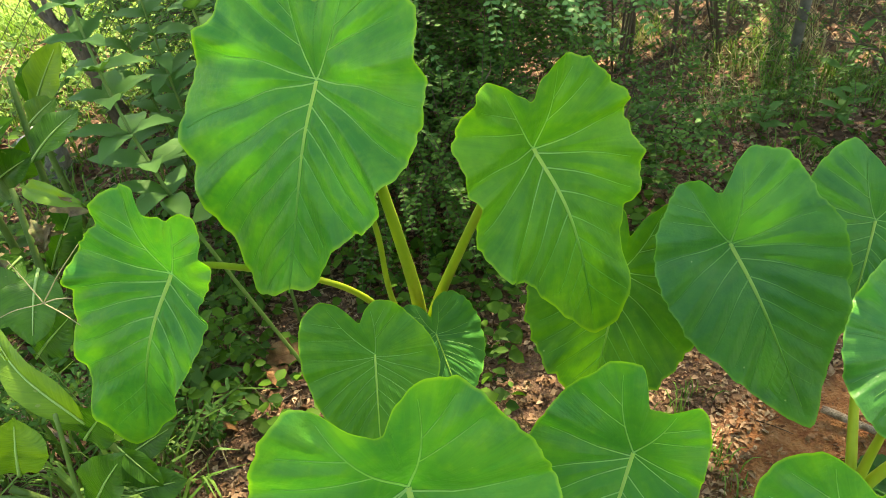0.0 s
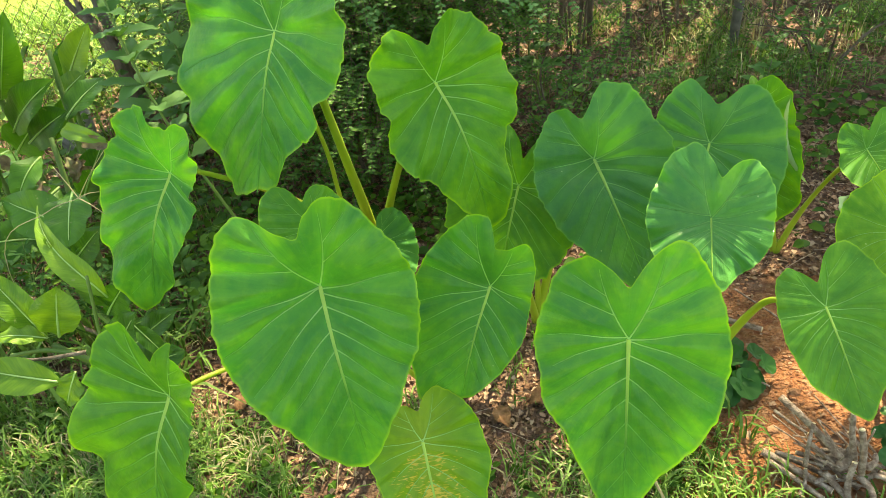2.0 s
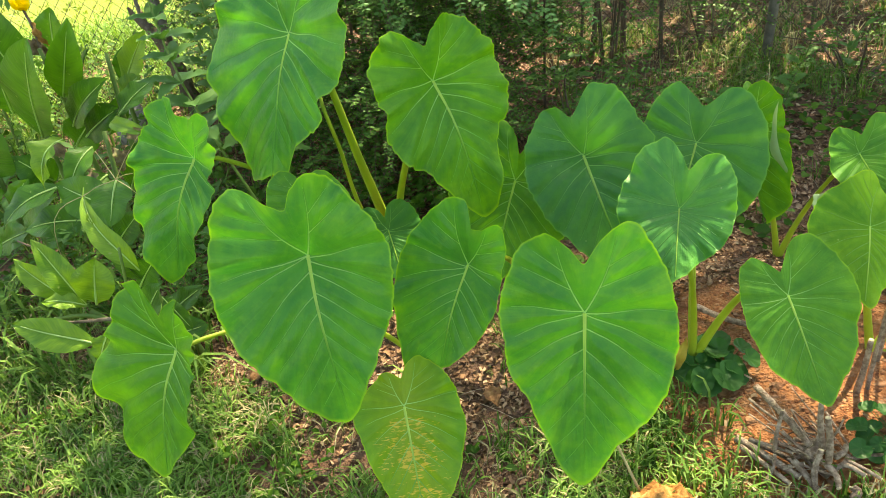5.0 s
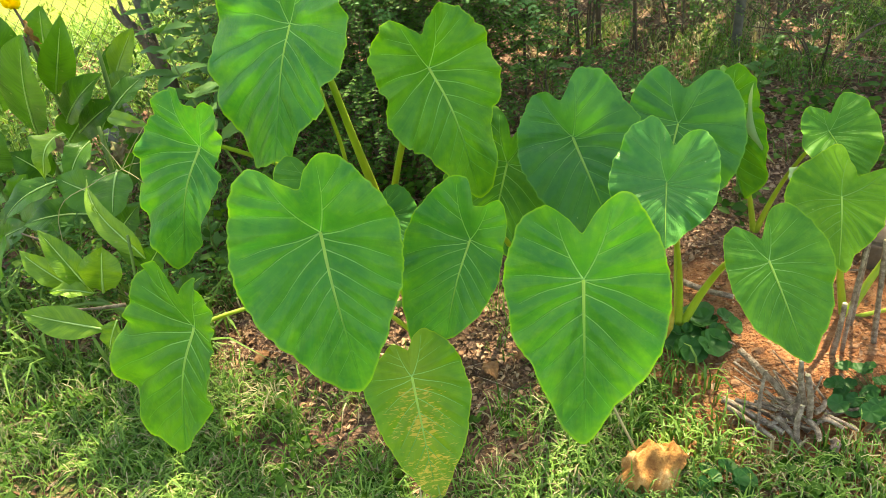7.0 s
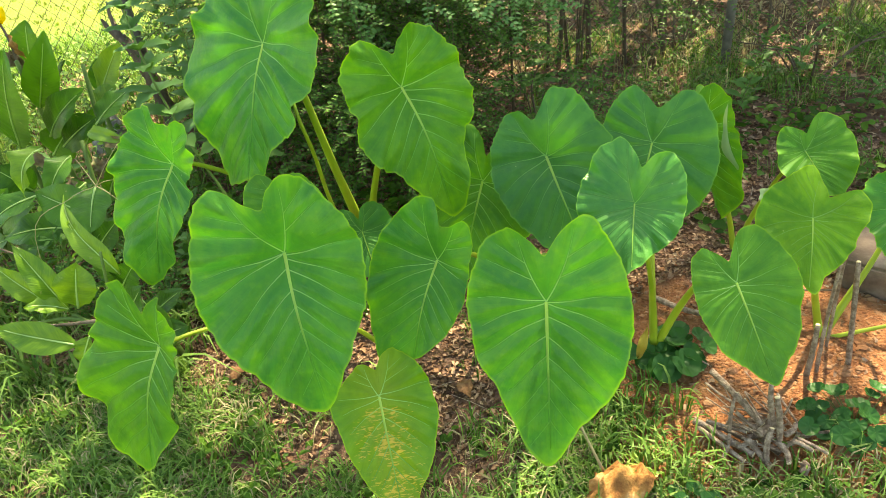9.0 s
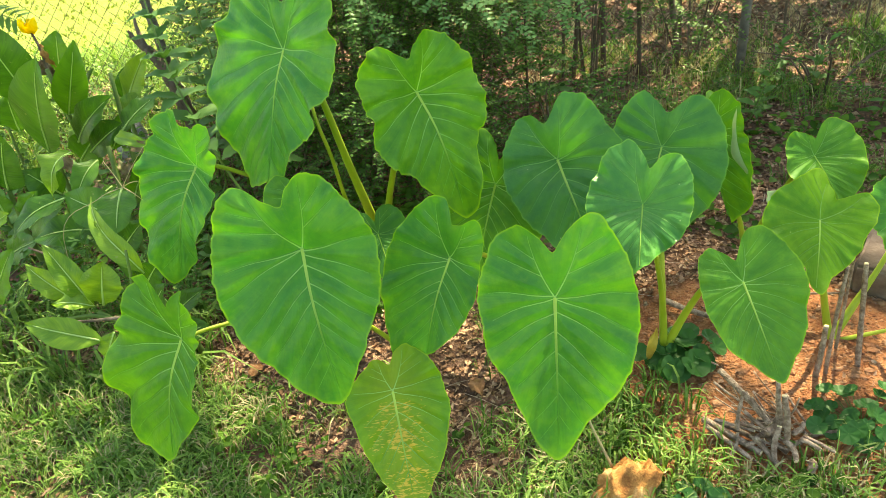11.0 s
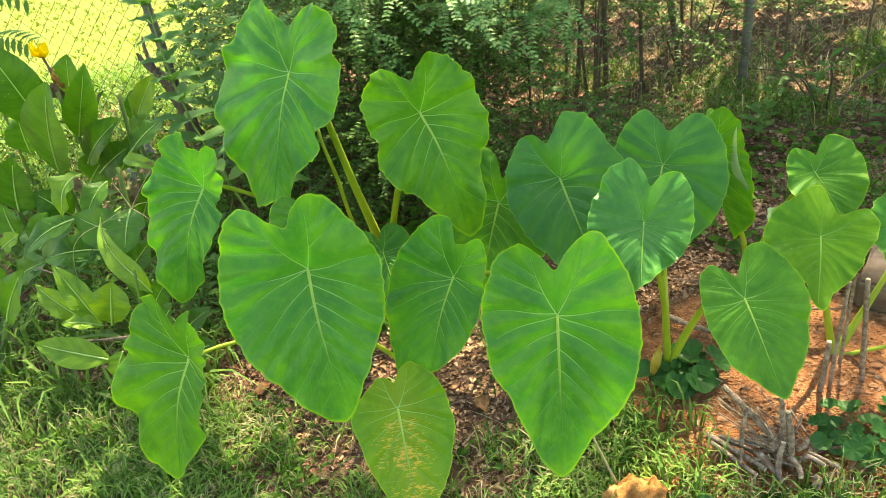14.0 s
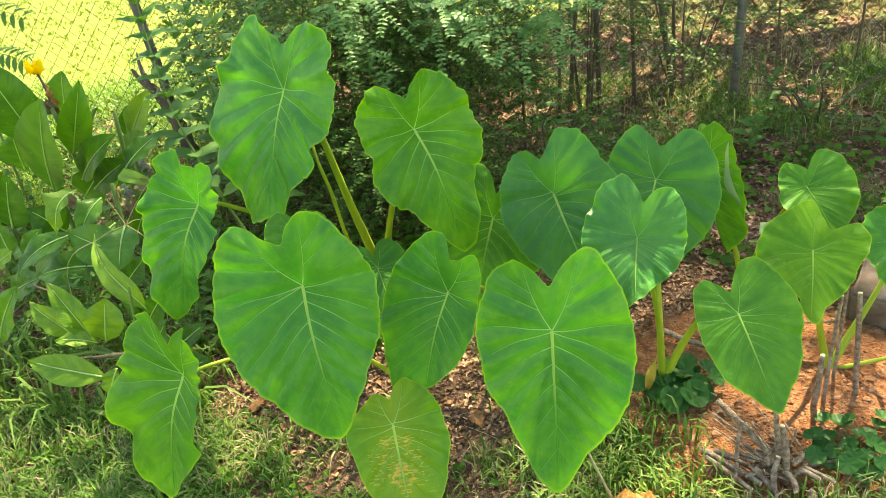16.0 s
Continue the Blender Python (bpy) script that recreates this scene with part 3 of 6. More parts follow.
leaf_M = dict(at=(-0.142, 0.815, 0.727), face=(0.050, -0.799, 0.599), axis=(0.031, -0.598, -0.801), length=0.156, cup=0.020, tip_turn=0.0, notch_turn=3.510, right=(0.1561, 0.1331, 0.1206, 0.1115, 0.106, 0.0992, 0.0913, 0.0863, 0.0907, 0.0885, 0.0736, 0.0563), left=(0.1443, 0.1333, 0.1238, 0.1169, 0.1151, 0.1161, 0.1218, 0.1275, 0.1228, 0.0977))
leaf_G = dict(at=(-0.07, 0.531, 0.778), face=(0.2, -0.93, 0.31), axis=(0.14, -0.28, -0.95), length=0.354, cup=0.0675, tip_turn=-0.028, notch_turn=3.26, right=(0.377, 0.29, 0.231, 0.204, 0.181, 0.176, 0.168, 0.167, 0.176, 0.189, 0.161, 0.114), left=(0.328, 0.271, 0.239, 0.218, 0.199, 0.189, 0.192, 0.205, 0.21, 0.143))
leaf_K = dict(at=(-0.386, 0.436, 0.597), face=(-0.39, -0.88, 0.27), axis=(-0.25, -0.18, -0.95), length=0.34, cup=0.0417, tip_turn=-0.347, notch_turn=3.3, right=(0.392, 0.369, 0.237, 0.143, 0.108, 0.0847, 0.0929, 0.104, 0.121, 0.152, 0.144, 0.0964), left=(0.328, 0.295, 0.245, 0.192, 0.171, 0.156, 0.173, 0.178, 0.177, 0.146))
leaf_J = dict(at=(0.081, 0.508, 0.349), face=(0.07, -0.83, 0.56), axis=(0.15, -0.54, -0.83), length=0.28, cup=-0.00137, tip_turn=0.012, notch_turn=3.1, right=(0.307, 0.251, 0.203, 0.167, 0.153, 0.134, 0.131, 0.129, 0.127, 0.127, 0.108, 0.0682), left=(0.251, 0.187, 0.147, 0.131, 0.127, 0.111, 0.0965, 0.0921, 0.0948, 0.0823))
leaf_H = dict(at=(0.246, 0.67, 0.645), face=(-0.3, -0.87, 0.39), axis=(-0.27, -0.32, -0.91), length=0.252, cup=0.0451, tip_turn=-0.291, notch_turn=3.13, right=(0.301, 0.265, 0.202, 0.152, 0.126, 0.104, 0.0982, 0.105, 0.123, 0.137, 0.0996, 0.0912), left=(0.256, 0.201, 0.178, 0.159, 0.147, 0.142, 0.144, 0.15, 0.162, 0.157))
leaf_C = dict(at=(0.525, 1.14, 0.666), face=(-0.09, -0.84, 0.53), axis=(0.34, -0.53, -0.78), length=0.347, cup=0.0676, tip_turn=-0.00868, notch_turn=3.08, right=(0.363, 0.289, 0.242, 0.215, 0.197, 0.185, 0.172, 0.179, 0.194, 0.188, 0.13, 0.104), left=(0.29, 0.228, 0.198, 0.174, 0.164, 0.155, 0.151, 0.151, 0.158, 0.144))
leaf_I = dict(at=(0.501, 0.49, 0.647), face=(-0.11, -0.96, 0.26), axis=(-0.01, -0.26, -0.96), length=0.395, cup=0.0042, tip_turn=-0.00977, notch_turn=3.15, right=(0.409, 0.318, 0.269, 0.229, 0.199, 0.185, 0.179, 0.185, 0.2, 0.218, 0.167, 0.11), left=(0.321, 0.241, 0.214, 0.181, 0.176, 0.174, 0.176, 0.192, 0.191, 0.145))
leaf_D = dict(at=(0.728, 0.803, 0.695), face=(-0.25, -0.71, 0.66), axis=(-0.07, -0.67, -0.74), length=0.167, cup=0.0429, tip_turn=-0.0976, notch_turn=2.88, right=(0.174, 0.16, 0.135, 0.134, 0.132, 0.125, 0.125, 0.132, 0.141, 0.149, 0.123, 0.0844), left=(0.162, 0.15, 0.143, 0.136, 0.133, 0.133, 0.14, 0.157, 0.163, 0.124))
leaf_E = dict(at=(0.959, 0.689, 0.528), face=(0.06, -0.77, 0.64), axis=(0.3, -0.6, -0.74), length=0.242, cup=0.0045, tip_turn=0.0203, notch_turn=3.14, right=(0.251, 0.216, 0.187, 0.161, 0.153, 0.147, 0.143, 0.139, 0.15, 0.131, 0.0768, 0.0557), left=(0.206, 0.177, 0.137, 0.12, 0.108, 0.105, 0.109, 0.12, 0.116, 0.0812))
leaf_N = dict(at=(0.832, 1.2, 0.658), face=(-0.23, -0.83, 0.51), axis=(-0.25, -0.46, -0.85), length=0.243, cup=0.0212, tip_turn=0.48, notch_turn=3.17, right=(0.243, 0.23, 0.22, 0.205, 0.194, 0.183, 0.182, 0.18, 0.186, 0.173, 0.121, 0.101), left=(0.234, 0.205, 0.178, 0.16, 0.151, 0.149, 0.153, 0.166, 0.175, 0.13))
leaf_F = dict(at=(1.21, 0.936, 0.543), face=(0.27, -0.57, 0.77), axis=(-0.19, -0.82, -0.54), length=0.198, cup=0.00423, tip_turn=0.0463, notch_turn=2.64, right=(0.202, 0.161, 0.146, 0.134, 0.128, 0.127, 0.136, 0.157, 0.184, 0.184, 0.113, 0.0816), left=(0.146, 0.141, 0.161, 0.166, 0.149, 0.135, 0.126, 0.139, 0.16, 0.112))
leaf_P = dict(at=(1.32, 1.34, 0.529), face=(0.09, -0.73, 0.68), axis=(0.33, -0.62, -0.71), length=0.164, cup=0.0277, tip_turn=0.288, notch_turn=2.75, right=(0.165, 0.165, 0.159, 0.151, 0.147, 0.144, 0.138, 0.138, 0.137, 0.127, 0.0975, 0.0531), left=(0.153, 0.127, 0.12, 0.114, 0.105, 0.0947, 0.0987, 0.101, 0.082, 0.065))

GROUP = "taro plants in the bed"


def local_tube(points, radii, ob):
    return shift(tube(points, radii, 10, 8), ob.location)


def taro_plant(at, label):
    return thing("taro_plant", at, label, "taro plant", GROUP)


p1 = taro_plant((-0.14, 1.52, 0.05), "tall green taro plant with two high heart-shaped leaves before the shrubs")
B1 = (-0.14, 1.52, 0.03)
taro_leaf(p1, leaf_A, 1, TARO, 0.011, 0.012, 0.03, "large heart-shaped bright green leaf")
taro_leaf(p1, leaf_B, 2, TARO_WARM, 0.015, 0.013, 0.03, "heart-shaped yellow-green leaf with wavy edges")
taro_leaf(p1, leaf_L, 3, TARO, 0.013, 0.013, 0.03, "narrow heart-shaped green leaf with crinkled edge")
taro_leaf(p1, leaf_M, 4, TARO_WARM, 0.005, 0.004, 0.0, "small heart-shaped green leaf", vein=VEIN_DIM)
leaf_S = plain_leaf((-0.075, 1.20, 0.40), (0.25, -0.75, 0.6), (0.30, -0.6, -0.75), 0.16)
taro_leaf(p1, leaf_S, 20, TARO_DARK, 0.005, 0.012, 0.0, "small dark green young leaf")
petiole(p1, B1, leaf_S, (0.0, -0.02, 0.03), 0.008, 0.004)
petiole(p1, B1, leaf_A, (0.05, -0.10, 0.10), 0.021, 0.008)
part("petiole", local_tube([(-0.13, 1.46, 0.08), (-0.175, 1.29, 0.42), (-0.170, 1.18, 0.70), (-0.184, 1.16, 0.822), (-0.213, 1.22, 0.90)], [0.008, 0.0065, 0.0055, 0.005], p1), PETIOLE, p1)
petiole(p1, B1, leaf_B, (-0.03, -0.02, 0.04), 0.019, 0.008)
petiole(p1, B1, leaf_L, (0.02, 0.02, 0.10), 0.012, 0.006)
petiole(p1, B1, leaf_M, (0.0, 0.02, 0.06), 0.011, 0.006)

p2 = taro_plant((0.06, 0.96, 0.05), "green taro plant with one huge leaf and a yellowing leaf")
B2 = (0.06, 0.96, 0.03)
taro_leaf(p2, leaf_G, 5, TARO, 0.007, 0.008, 0.03, "huge heart-shaped green leaf with yellow-green rim")
taro_leaf(p2, leaf_K, 6, TARO_WARM, 0.012, 0.009, 0.03, "heart-shaped light green leaf with wavy edge")
taro_leaf(p2, leaf_J, 7, TARO_OLD, 0.004, 0.006, 0.02, "yellowing heart-shaped leaf with brown dry patches")
petiole(p2, B2, leaf_G, (-0.02, 0.10, 0.06), 0.016, 0.007)
petiole(p2, B2, leaf_K, (0.0, 0.02, 0.16), 0.009, 0.005)
petiole(p2, B2, leaf_J, (0.0, 0.03, 0.10), 0.010, 0.006)

p4 = taro_plant((0.38, 1.22, 0.05), "green taro plant with four broad leaves over leaf litter")
B4 = (0.38, 1.22, 0.03)
taro_leaf(p4, leaf_C, 8, TARO_DARK, 0.006, 0.010, 0.03, "broad heart-shaped dark green leaf")
leaf_R = plain_leaf((0.331, 1.194, 0.565), (-0.12, -0.85, 0.5), (-0.25, -0.45, -0.86), 0.30)
taro_leaf(p4, leaf_R, 9, TARO_WARM, 0.010, 0.018, 0.02, "heart-shaped green leaf half hidden")
taro_leaf(p4, leaf_H, 10, TARO, 0.007, 0.004, 0.02, "heart-shaped dark green leaf turned aside")
taro_leaf(p4, leaf_I, 11, TARO, 0.004, 0.006, 0.015, "large heart-shaped green leaf with pointed tip")
petiole(p4, B4, leaf_C, (0.0, 0.06, 0.05), 0.015, 0.007)
petiole(p4, B4, leaf_R, (0.02, 0.02, 0.0), 0.012, 0.006)
petiole(p4, B4, leaf_H, (0.0, 0.06, 0.08), 0.013, 0.006)
petiole(p4, (0.47, 0.88, 0.03), leaf_I, (0.0, 0.06, 0.03), 0.015, 0.007)

p3 = taro_plant((0.83, 0.96, 0.09), "green taro plant on red clay with three leaves")
B3 = (0.83, 0.96, 0.07)
taro_leaf(p3, leaf_D, 12, TARO_GLOSS, 0.014, 0.006, 0.01, "round glossy green leaf with curled edge")
taro_leaf(p3, leaf_E, 13, TARO_WARM, 0.005, 0.006, 0.02, "heart-shaped light green leaf in sun", vein=VEIN_DIM)
taro_leaf(p3, leaf_N, 14, TARO_DARK, 0.004, 0.006, 0.02, "broad heart-shaped dark green leaf")
petiole(p3, B3, leaf_D, (0.02, 0.03, 0.0), 0.013, 0.006)
petiole(p3, B3, leaf_E, (0.03, 0.06, 0.08), 0.014, 0.006)
petiole(p3, B3, leaf_N, (0.0, 0.04, 0.05), 0.013, 0.006)

p5 = taro_plant((1.33, 1.0, 0.08), "green taro plant at the edge of the clay bed")
B5 = (1.33, 1.0, 0.06)
# the sun on this blade is in its material's colour
taro_leaf(p5, leaf_F, 15, TARO_SUN_TINT, 0.008, 0.004, 0.02, "heart-shaped leaf with sunlight put into its light green", vein=VEIN_DIM)
leaf_Q = plain_leaf((1.52, 1.06, 0.49), (-0.2, -0.75, 0.6), (0.2, -0.6, -0.75), 0.20, 0.03)
taro_leaf(p5, leaf_Q, 16, TARO, 0.010, 0.018, 0.02, "heart-shaped green leaf")
petiole(p5, B5, leaf_F, (0.0, 0.04, 0.02), 0.013, 0.006)
petiole(p5, B5, leaf_Q, (0.02, 0.03, 0.0), 0.014, 0.006)
leaf_T = plain_leaf((1.85, 0.95, 0.22), (0.1, -0.7, 0.7), (0.5, -0.6, -0.6), 0.2)
taro_leaf(p5, leaf_T, 17, TARO, 0.010, 0.018, 0.02, "small heart-shaped green leaf")
petiole(p5, B5, leaf_T, (0.0, 0.0, 0.01), 0.0078, 0.0055)

p6 = taro_plant((1.20, 1.50, 0.06), "green taro plant with a leaf turned edge-on")
B6 = (1.20, 1.50, 0.04)
taro_leaf(p6, leaf_P, 18, TARO_WARM, 0.007, 0.004, 0.02, "small heart-shaped green leaf", vein=VEIN_DIM)
leaf_O = plain_leaf((1.022, 1.39, 0.61), (-0.95, -0.16, -0.10), (0.34, -0.32, -0.88), 0.29, 0.02, 0.50)
taro_leaf(p6, leaf_O, 19, TARO_WARM, 0.006, 0.005, 0.03, "heart-shaped leaf turned folded edge-on with light through it", fold=0.85)
UNDER = leaf_material("leaf_underside", (0.20, 0.34, 0.13), (0.32, 0.46, 0.22), 20, 0.5, 0.3)


def curled_rim(plant, base, tip, width, face, seed):
    """A margin rolled over so that its pale underside shows."""
    part("curled_rim", shift(rim_blade(base, tip, width, face, seed), plant.location), UNDER, plant, "pale underside of a rolled leaf margin")


def rim_blade(base, tip, width, face, seed):
    base, tip, up = Vector(base), Vector(tip), Vector(face).normalized()
    d = tip - base
    side = d.normalized().cross(up).normalized()
    V, F = [], []
    for i in range(15):
        k = i / 14
        w = width * math.sin(math.pi * k) ** 0.8 * (1 + 0.25 * math.sin(k * 13 + seed))
        p = base + d * k + side * 0.10 * d.length * math.sin(math.pi * k)
        V += [tuple(p), tuple(p + side * w * 0.5 + up * w * 0.30), tuple(p + side * w + up * w * 0.10)]
    for i in range(14):
        a = 3 * i
        F += [(a, a + 1, a + 4, a + 3), (a + 1, a + 2, a + 5, a + 4)]
    return V, [], F


curled_rim(p6, (1.064, 1.310, 0.720), (1.141, 1.260, 0.475), 0.020, (-0.3, -0.9, 0.3), 1)
curled_rim(p3, (0.797, 0.724, 0.641), (0.753, 0.727, 0.628), 0.018, (-0.25, -0.71, 0.66), 2)
curled_rim(p5, (1.107, 0.980, 0.617), (1.075, 0.933, 0.593), 0.016, (0.27, -0.57, 0.77), 3)
petiole(p6, B6, leaf_P, (0.0, 0.03, 0.03), 0.012, 0.006)
petiole(p6, B6, leaf_O, (0.02, 0.03, 0.0), 0.012, 0.006)


# ---------------------------------------------------------------- foliage tools
def unit(v):
    return v / (np.linalg.norm(v, axis=-1, keepdims=True) + 1e-9)


def ovals(at, way, up, length, width, fold=0.15, bend=0.1, shoulder=0.85):
    """Many small folded leaves in one go: each with a midline, two rows of shoulders and a tip."""
    at, way, up = np.asarray(at, float), unit(np.asarray(way, float)), np.asarray(up, float)
    side = unit(np.cross(way, up))
    up = np.cross(side, way)
    L, W = np.asarray(length, float)[:, None], np.asarray(width, float)[:, None] / 2
    k = len(at)

    def p(s, w, h):
        return at + way * L * s + side * W * w + up * (np.abs(w) * W * fold * 2 - bend * L * s * s + h)
    rows = [p(0, 0, 0), p(.3, shoulder, 0), p(.3, 0, 0), p(.3, -shoulder, 0), p(.68, shoulder * .9, 0), p(.68, 0, 0), p(.68, -shoulder * .9, 0), p(1, 0, 0)]
    V = np.stack(rows, 1).reshape(-1, 3)
    f = [(0, 3, 2), (0, 2, 1), (2, 3, 6, 5), (1, 2, 5, 4), (5, 6, 7), (5, 7, 4)]
    F = [tuple(i + 8 * j for i in q) for j in range(k) for q in f]
    return [tuple(v) for v in V], [], F


def blades(at, lean, length, width):
    """Grass blades: a narrow strip of three lengths that arches over to its tip."""
    at, lean = np.asarray(at, float), np.asarray(lean, float)
    L, W = np.asarray(length, float)[:, None], np.asarray(width, float)[:, None] / 2
    up = np.array([0, 0, 1.0])
    k = np.linalg.norm(lean, axis=1, keepdims=True)
    side = unit(np.cross(lean + 1e-6, up))
    a = at + up * L * 0.40 + lean * L * 0.12
    c = at + up * L * (0.72 - 0.22 * k) + lean * L * 0.40
    e = at + up * L * (0.92 - 0.68 * k) + lean * L * 0.85
    V = np.stack([at - side * W * 0.8, at + side * W * 0.8, a - side * W, a + side * W, c - side * W * 0.75, c + side * W * 0.75, e], 1).reshape(-1, 3)
    F = [q for j in range(len(at)) for q in ((7 * j, 7 * j + 1, 7 * j + 3, 7 * j + 2), (7 * j + 2, 7 * j + 3, 7 * j + 5, 7 * j + 4), (7 * j + 4, 7 * j + 5, 7 * j + 6))]
    return [tuple(v) for v in V], [], F


def scatter(n, x0, x1, y0, y1, seed, keep=None):
    rng = np.random.default_rng(seed)
    out = []
    while len(out) < n:
        x, y = rng.uniform(x0, x1), rng.uniform(y0, y1)
        if keep is None or rng.random() < keep(x, y):
            out.append((x, y, height(x, y)))
    return np.array(out), rng


def big_leaf(base, tip, width, face, bend=0.05, fold=0.35, belly=0.45, wave=0.0, seed=0, ns=16, nw=8, twist=0.0):
    """A broad pointed blade with a sunken midline, from its base to its tip."""
    base, tip, up = Vector(base), Vector(tip), Vector(face).normalized()
    d = tip - base
    L = d.length
    d.normalize()
    side = d.cross(up).normalized()
    up = side.cross(d)
    rnd = random.Random(seed)
    p0, p1 = rnd.uniform(0, 6), rnd.uniform(0, 6)
    V, F = [], []
    for i in range(ns + 1):
        s = i / ns
        prof = (s / belly) ** 0.95 if s < belly else ((1 - s) / (1 - belly)) ** 0.95 * (1 + 0.30 * (s - belly))
        prof = math.sin(min(1, prof) * math.pi / 2) * 0.98 + 0.02
        tw = twist * s
        sd = side * math.cos(tw) + up * math.sin(tw)
        upp = up * math.cos(tw) - side * math.sin(tw)
        for j in range(nw + 1):
            w = j / nw * 2 - 1
            h = abs(w) * fold * width / 2 * prof + wave * abs(w) ** 2 * math.sin(s * 17 + (p0 if w > 0 else p1)) - 0.25 * fold * width * w * w * prof
            h += 0.0018 * math.sin(s * 70 + abs(w) * 9) * abs(w)
            V.append(tuple(base + d * L * s + sd * w * width / 2 * prof + upp * (h + bend * L * math.sin(s * math.pi) - bend * L * 1.6 * s * s)))
    for i in range(ns):
        for j in range(nw):
            a = i * (nw + 1) + j
            F.append((a, a + 1, a + nw + 2, a + nw + 1))
    mid = [V[i * (nw + 1) + nw // 2] for i in range(ns + 1)]
    return (V, [], F), mid


def local(data, ob):
    return shift(data, ob.location)


# ---------------------------------------------------------------- canna lilies
def canna_leaf(plant, base, tip, width, face, material=CANNA, seed=0, label="", **kw):
    kw["fold"] = kw.get("fold", 0.35) + 0.12
    kw.setdefault("twist", 0.28 * math.sin(seed * 2.4))
    width *= 1.14
    data, mid = big_leaf(base, tip, width, face, seed=seed, **kw)
    ob = part("leaf", local(data, plant), material, plant, label)
    ns, nw = kw.get("ns", 16), kw.get("nw", 8)
    grid = np.array([(abs(j / nw * 2 - 1), i / ns - 0.16 * abs(j / nw * 2 - 1)) for i in range(ns + 1) for j in range(nw + 1)])
    loops = np.zeros(len(ob.data.loops), int)
    ob.data.loops.foreach_get("vertex_index", loops)
    ob.data.uv_layers.new(name="UVMap").data.foreach_set("uv", (grid[loops] + (0, seed * 1.7)).ravel())
    up = Vector(face).normalized() * 0.0030
    rib = [Vector(m) + up for m in mid[:-1:2]]
    part("midrib", local(tube(rib, [0.0042 * min(1.0, width / 0.12), 0.0009], 5, 2), plant), RIB_PALE, ob)
    return ob


def stalk(plant, points, r0, r1, material=STEM, name="stalk", seed=0):
    return part(name, local(tube(points, [r0, (r0 + r1) / 2, r1], 8, 6), plant), material, plant)


can = thing("canna_plant", (-1.36, 1.72, 0.08), "tall green canna lily with broad leaves and a yellow flower", "canna plant", "canna lilies")
for path in (((-1.46, 1.72, 0.05), (-1.50, 1.70, 0.32), (-1.48, 1.67, 0.60)), ((-1.22, 1.80, 0.05), (-1.23, 1.80, 0.45), (-1.26, 1.90, 0.80)), ((-1.44, 2.22, 0.05), (-1.46, 2.23, 0.35), (-1.45, 2.23, 0.58)),
             ((-1.45, 1.85, 0.05), (-1.46, 1.84, 0.45), (-1.47, 1.82, 0.86)), ((-1.12, 1.50, 0.05), (-1.16, 1.52, 0.30), (-1.20, 1.62, 0.60)), ((-1.52, 1.42, 0.05), (-1.54, 1.42, 0.30), (-1.53, 1.42, 0.55))):
    stalk(can, path, 0.014, 0.008)
canna_leaf(can, (-1.486, 1.660, 0.568), (-1.323, 1.550, 0.975), 0.211, (-0.1, -0.95, 0.3), CANNA, 1, belly=0.5, fold=0.25, bend=0.03, wave=0.006)
canna_leaf(can, (-1.529, 1.750, 0.753), (-1.525, 1.600, 1.136), 0.170, (0.35, -0.8, 0.5), CANNA, 2, bend=0.08, fold=0.35, wave=0.006)
canna_leaf(can, (-1.534, 1.980, 0.788), (-1.481, 1.980, 0.968), 0.116, (0.2, -0.95, 0.2), CANNA, 3, bend=0.01, fold=0.35, wave=0.006)
canna_leaf(can, (-1.440, 1.800, 0.674), (-1.251, 1.720, 0.968), 0.113, (0.5, -0.85, 0.2), CANNA, 4, fold=0.7, bend=0.06, wave=0.006)
canna_leaf(can, (-1.350, 1.880, 0.618), (-1.310, 1.800, 0.853), 0.105, (-0.5, -0.8, 0.3), CANNA, 5, fold=0.6, bend=0.12, twist=0.6, wave=0.006)
canna_leaf(can, (-1.388, 1.720, 0.583), (-1.135, 1.620, 0.802), 0.120, (-0.35, -0.9, 0.25), CANNA, 6, fold=0.5, bend=0.05, wave=0.006)
canna_leaf(can, (-1.455, 2.240, 0.541), (-1.261, 2.200, 0.787), 0.110, (-0.25, -0.9, 0.3), CANNA_PALE, 7, fold=0.35, bend=0.02, wave=0.006)
canna_leaf(can, (-1.481, 2.280, 0.541), (-1.392, 2.280, 0.719), 0.089, (0.3, -0.9, 0.3), CANNA, 8, fold=0.5, bend=0.03, wave=0.006)
canna_leaf(can, (-1.457, 2.180, 0.515), (-1.332, 2.180, 0.607), 0.087, (-0.2, -0.9, 0.3), CANNA_PALE, 9, fold=0.3, bend=0.03, wave=0.006)
canna_leaf(can, (-1.226, 1.780, 0.588), (-1.106, 1.900, 0.695), 0.103, (-0.45, -0.75, 0.5), CANNA, 10, fold=0.3, bend=0.05, wave=0.006)
canna_leaf(can, (-1.367, 1.740, 0.527), (-1.143, 1.660, 0.674), 0.117, (-0.2, -0.9, 0.3), CANNA, 11, fold=0.35, bend=0.03, wave=0.006)
canna_leaf(can, (-1.473, 1.800, 0.464), (-1.307, 1.740, 0.613), 0.138, (0.1, -0.95, 0.2), CANNA, 12, fold=0.35, bend=0.03, wave=0.006)
canna_leaf(can, (-1.353, 1.860, 0.480), (-1.218, 1.860, 0.650), 0.080, (0.4, -0.9, 0.2), CANNA, 13, fold=0.5, bend=0.03, wave=0.006)
